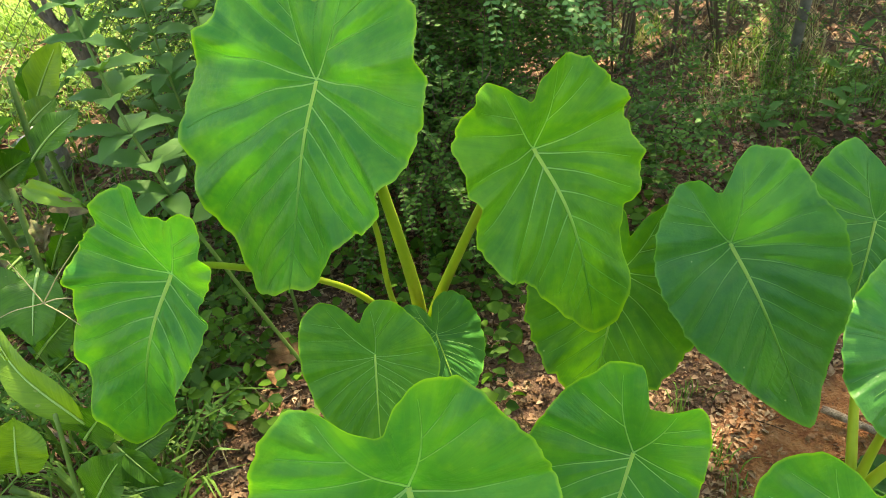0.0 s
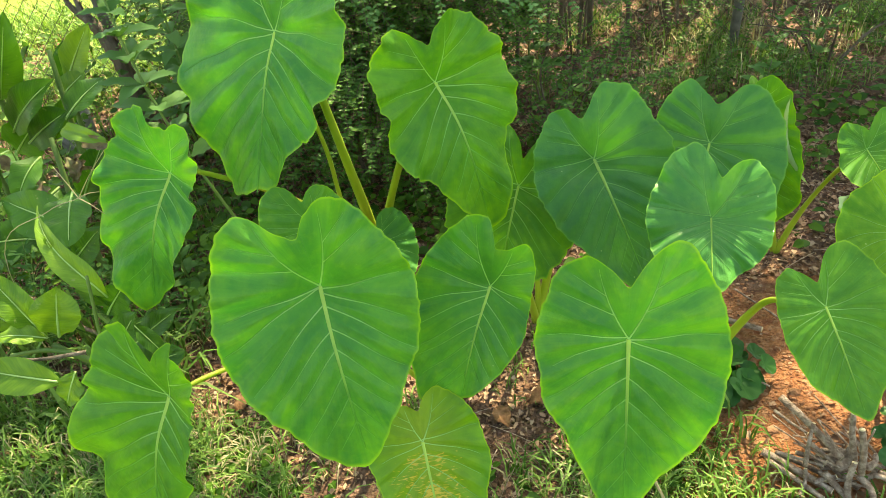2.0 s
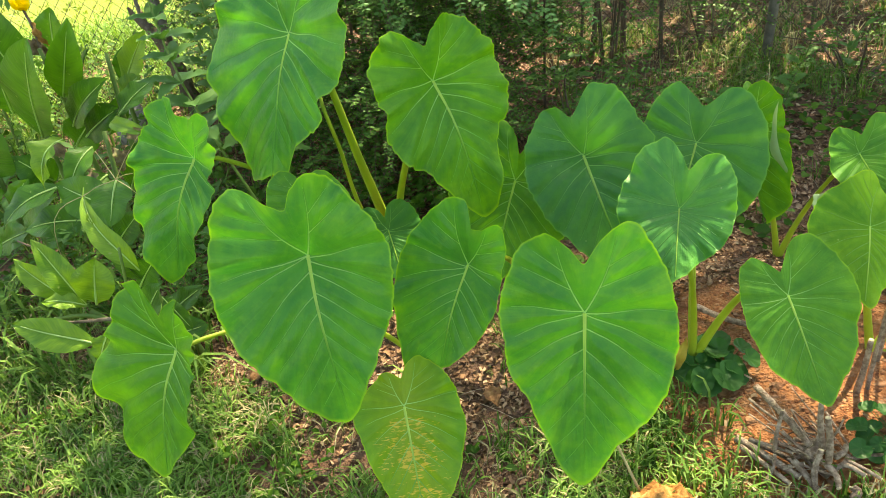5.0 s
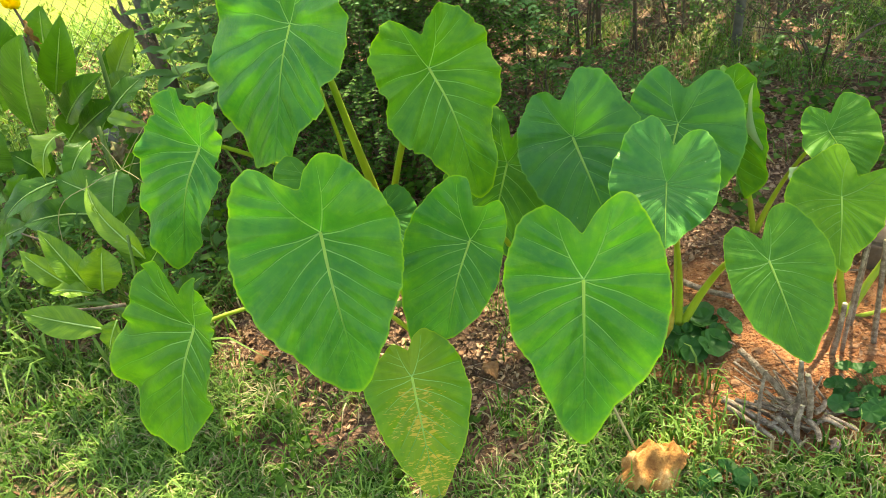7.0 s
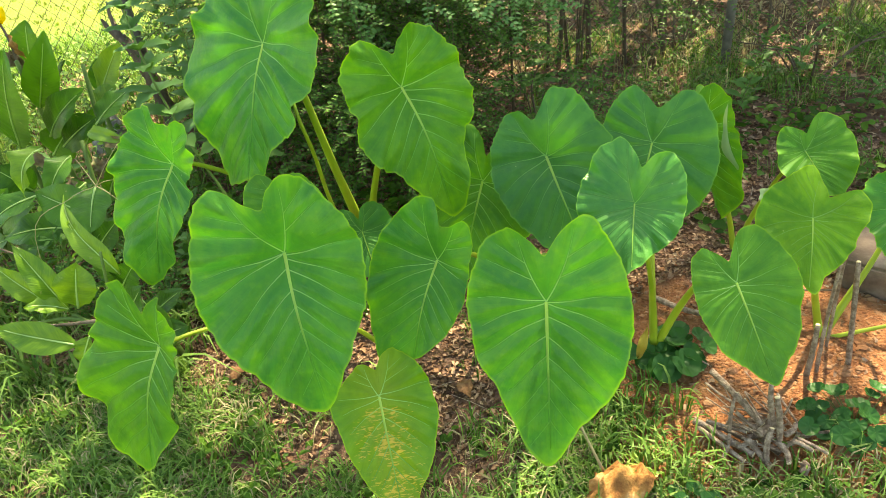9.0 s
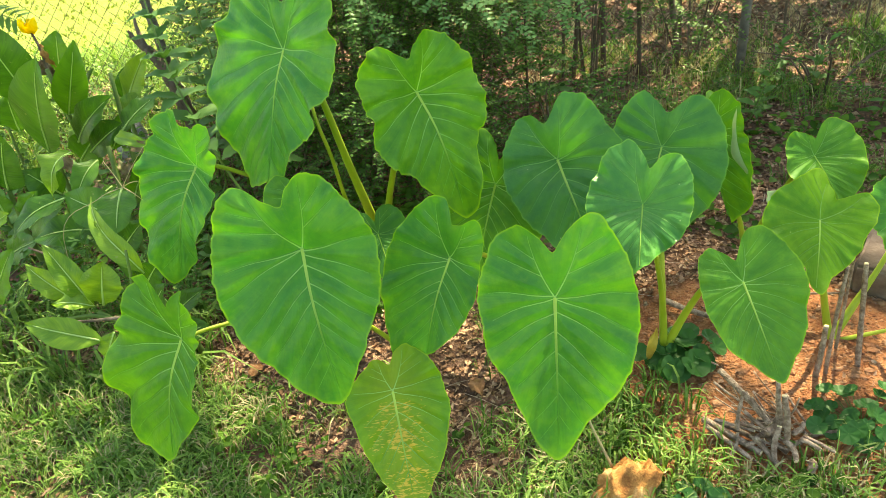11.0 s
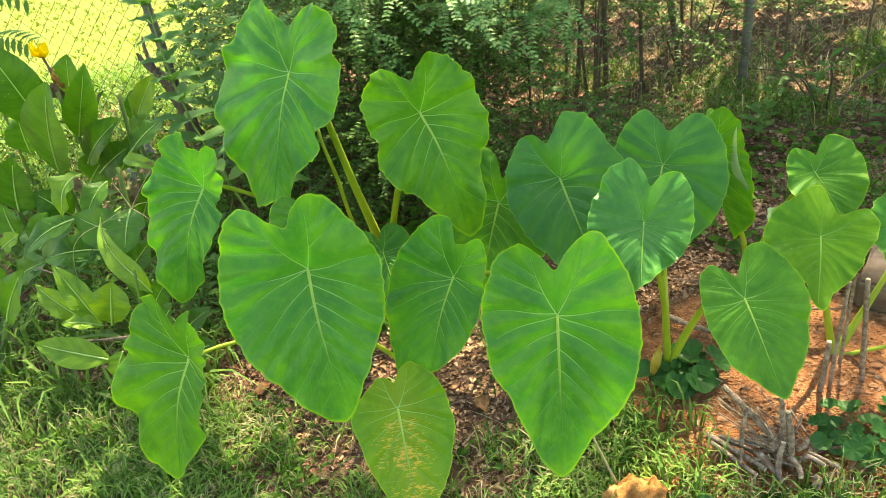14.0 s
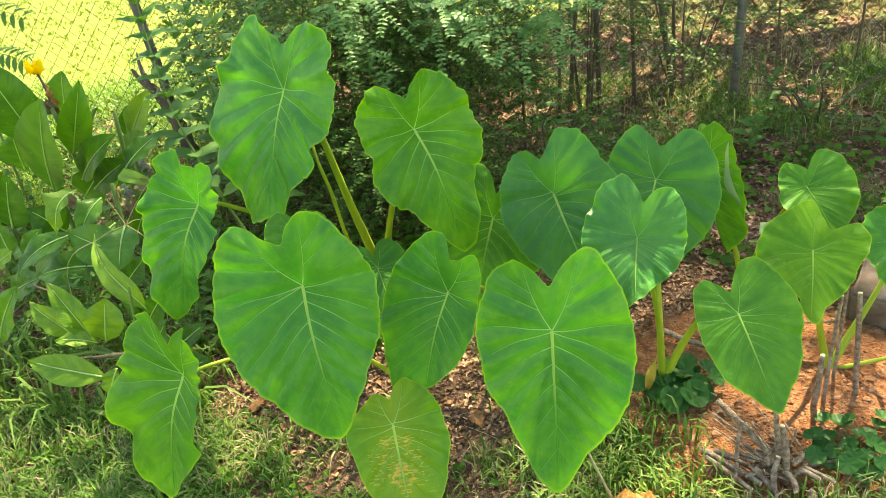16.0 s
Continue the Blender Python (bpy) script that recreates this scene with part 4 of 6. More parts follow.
canna_leaf(can, (-1.095, 1.270, 0.735), (-1.165, 1.150, 0.650), 0.085, (-0.35, -0.85, 0.40), CANNA_PALE, 14, fold=0.9, bend=0.22, wave=0.012, belly=0.4, label="pale drooping curled leaf")
canna_leaf(can, (-1.205, 1.300, 0.550), (-1.405, 1.180, 0.486), 0.093, (0.1, -0.6, 0.8), CANNA, 15, fold=0.4, bend=0.1, wave=0.006)
canna_leaf(can, (-0.972, 1.280, 0.585), (-0.951, 1.120, 0.501), 0.118, (0.1, -0.9, 0.35), CANNA, 16, fold=0.4, bend=0.06, wave=0.010)
canna_leaf(can, (-1.095, 1.300, 0.405), (-1.388, 1.250, 0.430), 0.120, (0.05, -0.60, 0.80), CANNA, 60, fold=0.35, bend=0.08, wave=0.008)
canna_leaf(can, (-1.013, 1.280, 0.460), (-1.212, 1.280, 0.569), 0.130, (0.10, -0.75, 0.65), CANNA, 61, fold=0.35, bend=0.06, wave=0.008)
canna_leaf(can, (-1.532, 1.420, 0.529), (-1.405, 1.350, 0.775), 0.152, (0.2, -0.9, 0.3), CANNA, 17, fold=0.3, bend=0.03, wave=0.006)
canna_leaf(can, (-1.430, 1.300, 0.476), (-1.323, 1.300, 0.580), 0.067, (-0.2, -0.9, 0.3), CANNA, 18, fold=0.35, bend=0.03, wave=0.006)
canna_leaf(can, (-1.575, 1.400, 0.429), (-1.576, 1.400, 0.580), 0.102, (0.2, -0.9, 0.3), CANNA, 19, fold=0.35, bend=0.03, wave=0.006)
canna_leaf(can, (-1.343, 1.450, 0.486), (-1.379, 1.360, 0.631), 0.117, (0.2, -0.7, 0.6), CANNA, 20, bend=0.08, fold=0.35, wave=0.006)
canna_leaf(can, (-1.121, 1.420, 0.632), (-1.171, 1.280, 0.559), 0.078, (0.2, -0.7, 0.6), CANNA, 21, bend=0.16, fold=0.6, wave=0.006)
canna_leaf(can, (-1.092, 1.400, 0.534), (-1.154, 1.300, 0.499), 0.092, (0.2, -0.8, 0.5), CANNA, 22, bend=0.05, fold=0.35, wave=0.006)
canna_leaf(can, (-1.235, 1.360, 0.380), (-1.020, 1.300, 0.526), 0.116, (-0.1, -0.8, 0.5), CANNA, 23, bend=0.05, fold=0.35, wave=0.006)
canna_leaf(can, (-1.503, 1.400, 0.372), (-1.275, 1.320, 0.507), 0.113, (0, -0.8, 0.5), CANNA, 24, bend=0.05, fold=0.35, wave=0.006)
canna_leaf(can, (-1.430, 1.360, 0.314), (-1.176, 1.300, 0.415), 0.121, (0, -0.75, 0.6), CANNA, 25, bend=0.05, fold=0.35, wave=0.006)
canna_leaf(can, (-1.111, 1.300, 0.284), (-0.936, 1.260, 0.461), 0.104, (-0.2, -0.85, 0.4), CANNA, 26, fold=0.35, bend=0.03, wave=0.006)
canna_leaf(can, (-1.622, 1.360, 0.272), (-1.412, 1.300, 0.379), 0.101, (0, -0.8, 0.5), CANNA, 27, fold=0.35, bend=0.03, wave=0.006)
canna_leaf(can, (-1.197, 1.620, 0.325), (-1.021, 1.600, 0.582), 0.104, (-0.2, -0.9, 0.3), CANNA, 28, fold=0.35, bend=0.03, wave=0.006)
canna_leaf(can, (-1.814, 1.950, 0.556), (-1.766, 1.900, 0.736), 0.134, (0.3, -0.9, 0.3), CANNA, 29, fold=0.35, bend=0.03, wave=0.006)
part("withered_leaf", local(big_leaf((-1.023, 1.420, 0.719), (-0.844, 1.340, 0.708), 0.050, (-0.1, -0.7, 0.7), 0.03, 1.0, 0.3, 0.006, 20)[0], can), CANNA_PALE, can, "rolled pale leaf with a dry edge")
part("withered_leaf", local(big_leaf((-0.993, 1.416, 0.697), (-0.834, 1.336, 0.696), 0.045, (0.1, -0.9, 0.3), 0.02, 0.9, 0.6, 0.012, 21)[0], can), WITHERED, can, "shrivelled brown leaf edge")
for i, (b, t, w) in enumerate((((-1.049, 1.430, 0.622), (-1.014, 1.400, 0.552), 0.035), ((-0.998, 1.430, 0.613), (-1.051, 1.400, 0.538), 0.03), ((-1.016, 1.440, 0.626), (-0.990, 1.420, 0.571), 0.03), ((-1.549, 1.880, 0.882), (-1.492, 1.860, 0.817), 0.04), ((-1.538, 1.900, 0.888), (-1.485, 1.880, 0.784), 0.035), ((-1.094, 1.340, 0.591), (-1.073, 1.300, 0.534), 0.05), ((-1.242, 1.400, 0.686), (-1.185, 1.360, 0.617), 0.05))):
    part("withered_leaf", local(big_leaf(b, t, w, (0.2 - 0.2 * (i % 3), -0.85, 0.35), 0.16, 1.1, 0.42, 0.014, 80 + i, twist=0.9 - 0.5 * (i % 4))[0], can), WITHERED, can, "shrivelled brown hanging leaf" if i == 0 else "")
stalk(can, [(-1.47, 1.82, 0.80), (-1.49, 1.86, 0.92), (-1.53, 1.90, 0.99)], 0.007, 0.005, BARK, "flower_stem")
rf = random.Random(5)
for i in range(7):
    a = i * 0.9
    tipv = (-1.535 + 0.04 * math.cos(a), 1.90 + 0.03 * math.sin(a), 1.005 + 0.035 * rf.uniform(0.3, 1.3))
    part("petal", local(big_leaf((-1.53, 1.90, 0.985), tipv, 0.035, (math.cos(a), -1, 0.4), 0.15, 0.5, seed=i, wave=0.005, ns=8, nw=4)[0], can), PETAL, can, "yellow petal" if i == 0 else "")
part("withered_petal", local(big_leaf((-1.48, 1.86, 0.95), (-1.45, 1.84, 0.86), 0.03, (0, -1, 0.2), 0.1, 1.0, seed=3, wave=0.008)[0], can), DRY_LEAF, can, "withered brown petal")

young = thing("canna_plant", (-0.72, 0.90, 0.06), "young pale green canna shoot leaning in the grass", "canna plant", "canna lilies")
canna_leaf(young, (-0.929, 0.860, 0.387), (-1.022, 0.880, 0.610), 0.071, (0.45, -0.8, 0.45), CANNA_PALE, 31, fold=0.6, bend=0.03, wave=0.006)
canna_leaf(young, (-1.018, 0.900, 0.381), (-1.139, 0.900, 0.524), 0.066, (0.3, -0.7, 0.65), CANNA_PALE, 32, fold=0.5, bend=0.05, wave=0.006)
canna_leaf(young, (-0.912, 0.840, 0.402), (-1.036, 0.820, 0.440), 0.048, (0.1, -0.5, 0.85), CANNA_PALE, 33, fold=0.8, bend=0.1, wave=0.006)
canna_leaf(young, (-0.896, 0.860, 0.390), (-0.842, 0.860, 0.548), 0.105, (0.35, -0.85, 0.35), CANNA_PALE, 34, fold=0.6, belly=0.62, bend=0.05, wave=0.006)
canna_leaf(young, (-0.760, 0.920, 0.465), (-0.959, 1.020, 0.685), 0.062, (0.30, -0.70, 0.65), CANNA_PALE, 62, fold=0.7, belly=0.28, bend=0.14, wave=0.004, twist=0.5)
canna_leaf(young, (-0.832, 0.720, 0.362), (-1.050, 0.700, 0.449), 0.082, (0.1, -0.72, 0.72), CANNA_PALE, 35, fold=0.35, belly=0.42, bend=0.05, wave=0.006)
canna_leaf(young, (-0.792, 0.730, 0.388), (-0.842, 0.700, 0.293), 0.064, (0.1, -0.85, 0.5), CANNA_PALE, 36, fold=0.3, bend=0.03, wave=0.006)
canna_leaf(young, (-0.771, 0.840, 0.295), (-0.641, 0.810, 0.497), 0.104, (-0.15, -0.8, 0.6), CANNA, 37, fold=0.25, bend=0.03, wave=0.006)
canna_leaf(young, (-0.841, 1.060, 0.166), (-0.659, 1.030, 0.322), 0.076, (-0.3, -0.75, 0.6), CANNA, 38, fold=0.4, bend=0.03, wave=0.006)
canna_leaf(young, (-0.856, 1.000, 0.121), (-0.641, 0.950, 0.230), 0.118, (0.0, -0.7, 0.7), CANNA, 39, fold=0.3, bend=0.03, wave=0.006)
canna_leaf(young, (-0.769, 0.980, 0.322), (-0.686, 0.950, 0.211), 0.044, (0.3, -0.7, 0.6), CANNA, 40, fold=0.5, bend=0.06, wave=0.006)
canna_leaf(young, (-0.802, 0.950, 0.384), (-0.707, 0.930, 0.500), 0.090, (0.0, -0.85, 0.5), CANNA, 41, fold=0.3, bend=0.03, wave=0.006)
canna_leaf(young, (-0.771, 0.960, 0.401), (-0.859, 0.950, 0.534), 0.052, (-0.2, -0.55, 0.8), CANNA_PALE, 42, fold=0.7, bend=0.06, wave=0.006)
canna_leaf(young, (-0.852, 0.950, 0.534), (-0.894, 0.970, 0.630), 0.021, (-0.2, -0.55, 0.8), CANNA_PALE, 43, fold=0.7, bend=0.03, wave=0.006)
canna_leaf(young, (-0.773, 1.120, 0.387), (-0.717, 1.100, 0.547), 0.049, (0.2, -0.9, 0.3), CANNA, 44, fold=0.35, bend=0.03, wave=0.006)
stalk(young, [(-0.70, 0.86, 0.06), (-0.78, 0.84, 0.26), (-0.90, 0.83, 0.39)], 0.012, 0.008)
stalk(young, [(-0.74, 0.82, 0.30), (-0.88, 0.81, 0.385), (-1.00, 0.80, 0.385)], 0.008, 0.005)
stalk(young, [(-0.70, 0.98, 0.06), (-0.74, 0.98, 0.22), (-0.80, 0.97, 0.40)], 0.012, 0.007)
stalk(young, [(-0.74, 0.81, 0.06), (-0.75, 0.80, 0.35), (-0.71, 0.81, 0.62)], 0.005, 0.004, STEM, "dry_stem")

stalk(young, [(-0.960, 0.945, 0.420), (-1.060, 0.970, 0.490), (-1.182, 1.000, 0.528)], 0.005, 0.003, BARK, "dead_stalk")
stalk(young, [(-0.790, 0.790, 0.395), (-0.880, 0.750, 0.415), (-0.950, 0.740, 0.426)], 0.006, 0.003, BARK, "dead_stalk")

edge_canna = thing("canna_plant", (-1.55, 1.03, 0.05), "green canna stalk with curled leaves among grass", "canna plant", "canna lilies")
stalk(edge_canna, [(-1.55, 1.03, 0.03), (-1.50, 1.02, 0.16), (-1.42, 1.02, 0.31)], 0.016, 0.010)
canna_leaf(edge_canna, (-1.430, 1.020, 0.289), (-1.259, 1.000, 0.522), 0.108, (-0.2, -0.9, 0.35), CANNA, 51, fold=0.4, bend=0.03, wave=0.006)
canna_leaf(edge_canna, (-1.509, 1.060, 0.300), (-1.393, 1.060, 0.558), 0.117, (0.3, -0.9, 0.3), CANNA, 52, fold=0.4, bend=0.03, wave=0.006)
canna_leaf(edge_canna, (-1.424, 1.150, 0.525), (-1.333, 1.150, 0.578), 0.060, (0.1, -0.8, 0.5), CANNA_PALE, 53, fold=0.4, bend=0.03, wave=0.006)

# ---------------------------------------------------------------- tall weeds
def weed(at, top, n, seed, size=0.13, label="tall leafy weed with grey-green pointed leaves", bow=(0, 0, 0), start=0.16):
    rnd = random.Random(seed)
    w = thing("weed", at, label, "weed", "tall weeds")
    a, t = Vector(at), Vector(top)
    mid = a.lerp(t, 0.5) + Vector((rnd.uniform(-.04, .04), 0, 0)) + Vector(bow)
    pts = smooth_path([a, mid, t], 10)
    stalk(w, [a, mid, t], 0.0058, 0.002)
    for i in range(n):
        s = start + (1 - start) * i / n
        p = pts[min(len(pts) - 1, int(s * (len(pts) - 1)))]
        ang = i * 2.4 + rnd.uniform(-.4, .4)
        out = Vector((math.cos(ang), math.sin(ang), rnd.uniform(-0.25, 0.3) + 0.5 * s))
        L = size * (1.15 - 0.6 * s) * rnd.uniform(0.8, 1.2)
        data, _ = big_leaf(p, p + out.normalized() * L, L * rnd.uniform(0.34, 0.50), (out.x * -0.3, out.y * -0.3 - 0.2, 1), rnd.uniform(0.02, 0.12), 0.3, 0.38, 0.002, i, 8, 4)
        part("leaf", local(data, w), WEED, w)
    return w


weed((-0.42, 1.36, 0.06), (-0.92, 1.75, 1.42), 52, 1, 0.145, bow=(-0.02, -0.14, 0.10), start=0.36)
weed((-0.52, 1.62, 0.06), (-0.72, 1.80, 1.40), 50, 2, 0.135, start=0.34)
weed((-0.80, 2.05, 0.06), (-0.90, 2.05, 1.25), 44, 3, 0.14, start=0.34)
weed((-0.60, 2.05, 0.06), (-0.62, 2.10, 1.15), 40, 9, 0.135, start=0.34)
weed((-1.02, 2.35, 0.06), (-1.12, 2.32, 1.20), 34, 21, 0.16)
weed((-0.96, 1.72, 0.06), (-0.92, 1.68, 0.52), 12, 11, 0.13, "low leafy green weed beside the canna")
weed((-0.72, 1.36, 0.08), (-0.74, 1.32, 0.36), 16, 14, 0.09, "low leafy green weed beside the canna")
weed((-1.62, 2.05, 0.06), (-1.66, 2.02, 0.40), 14, 13, 0.15, "leafy green weed behind the canna")
weed((-1.85, 1.70, 0.06), (-1.82, 1.66, 0.45), 16, 12, 0.14, "leafy green weed behind the canna")
weed((1.66, 3.10, 0.05), (1.70, 3.02, 0.34), 9, 6, 0.12, "leafy green weed before the leaf litter")
weed((1.90, 3.10, 0.05), (1.94, 3.02, 0.34), 9, 7, 0.12, "leafy green weed before the leaf litter")
weed((2.08, 2.65, 0.05), (2.12, 2.56, 0.26), 10, 8, 0.085, "leafy green weed before the leaf litter")
weed((2.40, 2.75, 0.05), (2.42, 2.68, 0.24), 9, 15, 0.085, "leafy green weed before the leaf litter")
weed((1.22, 2.70, 0.05), (1.20, 2.62, 0.20), 9, 16, 0.11, "leafy green weed before the leaf litter")
weed((1.50, 2.72, 0.05), (1.53, 2.64, 0.24), 10, 17, 0.12, "leafy green weed before the leaf litter")
weed((0.95, 2.66, 0.05), (0.97, 2.60, 0.18), 9, 18, 0.11, "leafy green weed before the leaf litter")
weed((0.46, 3.02, 0.05), (0.46, 2.95, 0.62), 12, 19, 0.20, "dark broad-leaved seedling among the saplings")
weed((0.72, 2.80, 0.05), (0.74, 2.72, 0.26), 11, 20, 0.12, "leafy green weed before the leaf litter")

def sprig(at, hgt, n, seed):
    """A thin upright weed with many tiny leaflets."""
    rng = np.random.default_rng(seed)
    w = thing("sprig", at, "fine-leaved green weed sprig in front of the canna", "weed", "fine weed sprigs")
    P, W, U, L = [], [], [], []
    for k in range(4):
        a = np.array(at)
        e = a + np.array([rng.uniform(-.12, .12), rng.uniform(-.08, .05), hgt * rng.uniform(0.7, 1.1)])
        m = (a + e) / 2 + np.array([rng.uniform(-.02, .02), 0, 0.02])
        stalk(w, [tuple(a - [0, 0, 0.02]), tuple(m), tuple(e)], 0.0022, 0.001)
        for i in range(n):
            q = a + (e - a) * rng.uniform(0.25, 1.0)
            d = rng.normal(size=3) * np.array([1, 0.7, 0.3]) + np.array([0, 0, 0.3])
            P.append(q + unit(d) * rng.uniform(0, 0.03))
            W.append(d)
            U.append(rng.normal(size=3) * 0.3 + np.array([0, -0.2, 1]))
            L.append(rng.uniform(0.016, 0.032))
    tagged(part("foliage", local(ovals(P, W, U, L, np.array(L) * 0.42), w), WEED, w, "tiny green leaflets"), kind="stuff")


for i, (x, y, h) in enumerate(((-1.12, 1.14, 0.28), (-1.00, 1.20, 0.34), (-1.30, 1.16, 0.26), (-0.84, 1.24, 0.30), (-1.45, 1.10, 0.24), (-0.70, 1.18, 0.20), (-1.22, 1.22, 0.36), (-0.92, 1.16, 0.38))):
    sprig((x, y, height(x, y)), h, 34, 200 + i)
head = thing("grass_seed_head", (-1.10, 1.02, 0.08), "thin pale grass stalk with a fingered seed head", "grass stalk")
stalk(head, [(-1.10, 1.02, 0.07), (-1.06, 1.02, 0.55), (-0.860, 0.980, 0.699), (-0.744, 0.955, 0.750)], 0.0012, 0.0009, GRASS_DRY)
for e in ((-0.797, 0.990, 0.822), (-0.670, 0.930, 0.779), (-0.637, 0.960, 0.871), (-0.679, 0.930, 0.716)):
    stalk(head, [(-0.744, 0.955, 0.750), tuple((Vector(e) + Vector((-0.744, 0.955, 0.750))) / 2 + Vector((0, 0, 0.004))), e], 0.0013, 0.0008, GRASS_DRY, "finger")

# ---------------------------------------------------------------- shrubs behind
def shrub(at, rx, ry, hgt, n, seed, label, leaf=0.021, per=24, low=0.12, material=None):
    """Many thin arching sprays with small paired leaves, on a handful of stems."""
    rng = np.random.default_rng(seed)
    sh = thing("shrub", at, label, "shrub", "shrubs behind the bed")
    a = np.array(at)
    for i in range(6):
        ang = rng.uniform(0, 6.28)
        top = a + np.array([math.cos(ang) * rx * 0.6, math.sin(ang) * ry * 0.6, hgt * rng.uniform(0.7, 1.0)])
        mid = (a + top) / 2 + np.array([rng.uniform(-.06, .06), rng.uniform(-.06, .06), 0.05])
        b = a + np.array([math.cos(ang) * 0.05, math.sin(ang) * 0.05, -0.03])
        stalk(sh, [tuple(b), tuple(mid), tuple(top)], rng.uniform(0.004, 0.008), 0.002, BARK, "stem")
    P, W, U, L, Wd, twigs = [], [], [], [], [], []
    for i in range(n):
        u = unit(rng.normal(size=3))
        r = rng.uniform(0.25, 1.0) ** 0.6
        o = a + np.array([u[0] * rx * r, u[1] * ry * r, low + (0.5 + 0.5 * u[2] * r) * (hgt - low)])
        d = unit(np.array([u[0], u[1] - 0.25, 0.25 + 0.5 * rng.normal()]) + 0.5 * rng.normal(size=3))
        length = rng.uniform(0.14, 0.34)
        side = unit(np.cross(d, [0, 0, 1.0]))
        pts = [o + d * length * s - np.array([0, 0, 1.0]) * length * 0.35 * s * s for s in np.linspace(0, 1, 5)]
        twigs.append(tube([tuple(p) for p in pts[::2]], [0.0022, 0.0008], 3, 2, caps=False))
        m = int(per * length / 0.24)
        for k in range(m):
            s = (k // 2 + 0.6) / (m / 2)
            sg = 1 if k % 2 else -1
            P.append(o + d * length * s - np.array([0, 0, 1.0]) * length * 0.35 * s * s)
            W.append(side * sg + d * 0.55 + rng.normal(size=3) * 0.22)
            U.append(np.array([0, -0.25, 1.0]) + rng.normal(size=3) * 0.35)
            z = leaf * rng.uniform(0.7, 1.35) * (1.15 - 0.4 * s)
            L.append(z)
            Wd.append(z * 0.62)
    f = part("foliage", local(ovals(P, W, U, L, Wd, 0.15, 0.12), sh), material or PRIVET, sh, "dense small oval green leaves on arching twigs")
    tagged(f, kind="stuff")
    tw = part("twig_mass", local(join(*twigs), sh), BARK, sh)
    tagged(tw, kind="stuff")
    return sh


shrub((-0.42, 2.55, 0.05), 0.55, 0.40, 1.25, 1000, 11, "dense dark green shrub with tiny oval leaves")
shrub((0.06, 2.75, 0.05), 0.46, 0.42, 1.20, 800, 12, "dense dark green shrub with tiny oval leaves")
shrub((-0.95, 3.20, 0.05), 0.62, 0.45, 1.35, 760, 13, "green shrub with arching leafy twigs by the fence")
shrub((-0.45, 3.60, 0.05), 0.75, 0.50, 1.50, 900, 14, "green shrub with arching leafy twigs")
shrub((0.75, 3.45, 0.05), 0.50, 0.40, 1.15, 120, 15, "thin open shrub among bare saplings", 0.022)
shrub((1.35, 3.65, 0.05), 0.60, 0.40, 1.00, 120, 16, "thin open shrub among bare saplings", 0.022)
shrub((0.55, 2.45, 0.05), 0.40, 0.30, 0.40, 90, 17, "low sprawling shrub on leaf litter", 0.022, low=0.03)
shrub((-0.20, 2.12, 0.05), 0.50, 0.28, 0.62, 420, 18, "low dark shrub behind the taro", 0.020, low=0.03)
shrub((1.95, 3.05, 0.05), 0.70, 0.40, 0.30, 70, 19, "low green undergrowth on leaf litter", 0.017, low=0.02)

def spray_branch(at, fork, tips, seed, label):
    """An arching branch whose long twigs carry close rows of paired oval leaflets."""
    rng = np.random.default_rng(seed)
    sh = thing("shrub", at, label, "shrub", "shrubs behind the bed")
    stalk(sh, [at, tuple((Vector(at) + Vector(fork)) / 2 + Vector((0, 0.06, 0.12))), fork], 0.008, 0.004, BARK, "stem")
    P, W, U, L = [], [], [], []
    for tip in tips:
        a, e = Vector(fork), Vector(tip)
        pts = smooth_path([a, a.lerp(e, 0.5) + Vector((0, 0, 0.10)), e], 14)
        stalk(sh, [tuple(pts[0]), tuple(pts[14]), tuple(pts[-1])], 0.0028, 0.0009, STEM, "twig")
        for k in range(8, len(pts) - 1):
            d = (pts[k + 1] - pts[k]).normalized()
            side = d.cross(Vector((0.1, -0.45, 1))).normalized()
            for sg in (1, -1):
                P.append(tuple(pts[k]))
                W.append(np.array(side * sg + d * 0.45) + rng.normal(size=3) * 0.12)
                U.append(np.array([0, -0.5, 1.0]) + rng.normal(size=3) * 0.22)
                L.append(rng.uniform(0.022, 0.034) * (1.15 - 0.5 * k / len(pts)))
            if k % 4 == 0 and k < len(pts) - 6:
                sg = rng.choice((-1, 1))
                q0, q1 = pts[k], pts[k] + (side * sg + d * 0.8).normalized() * rng.uniform(0.07, 0.14)
                stalk(sh, [tuple(q0), tuple(q0.lerp(q1, 0.5)), tuple(q1)], 0.0012, 0.0006, STEM, "twig")
                for m in range(5):
                    q = q0.lerp(q1, 0.25 + m * 0.18)
                    dd = (q1 - q0).normalized()
                    s2 = dd.cross(Vector((0.1, -0.45, 1))).normalized()
                    for s3 in (1, -1):
                        P.append(tuple(q))
                        W.append(np.array(s2 * s3 + dd * 0.45) + rng.normal(size=3) * 0.12)
                        U.append(np.array([0, -0.5, 1.0]) + rng.normal(size=3) * 0.22)
                        L.append(rng.uniform(0.018, 0.028))
    tagged(part("foliage", local(ovals(P, W, U, L, np.array(L) * 0.60, 0.10, 0.06, 0.95), sh), SPRAY, sh, "rows of pale green oval leaflets"), kind="stuff")


SPRAY_LABEL = "pale green arching sprays of paired oval leaflets"
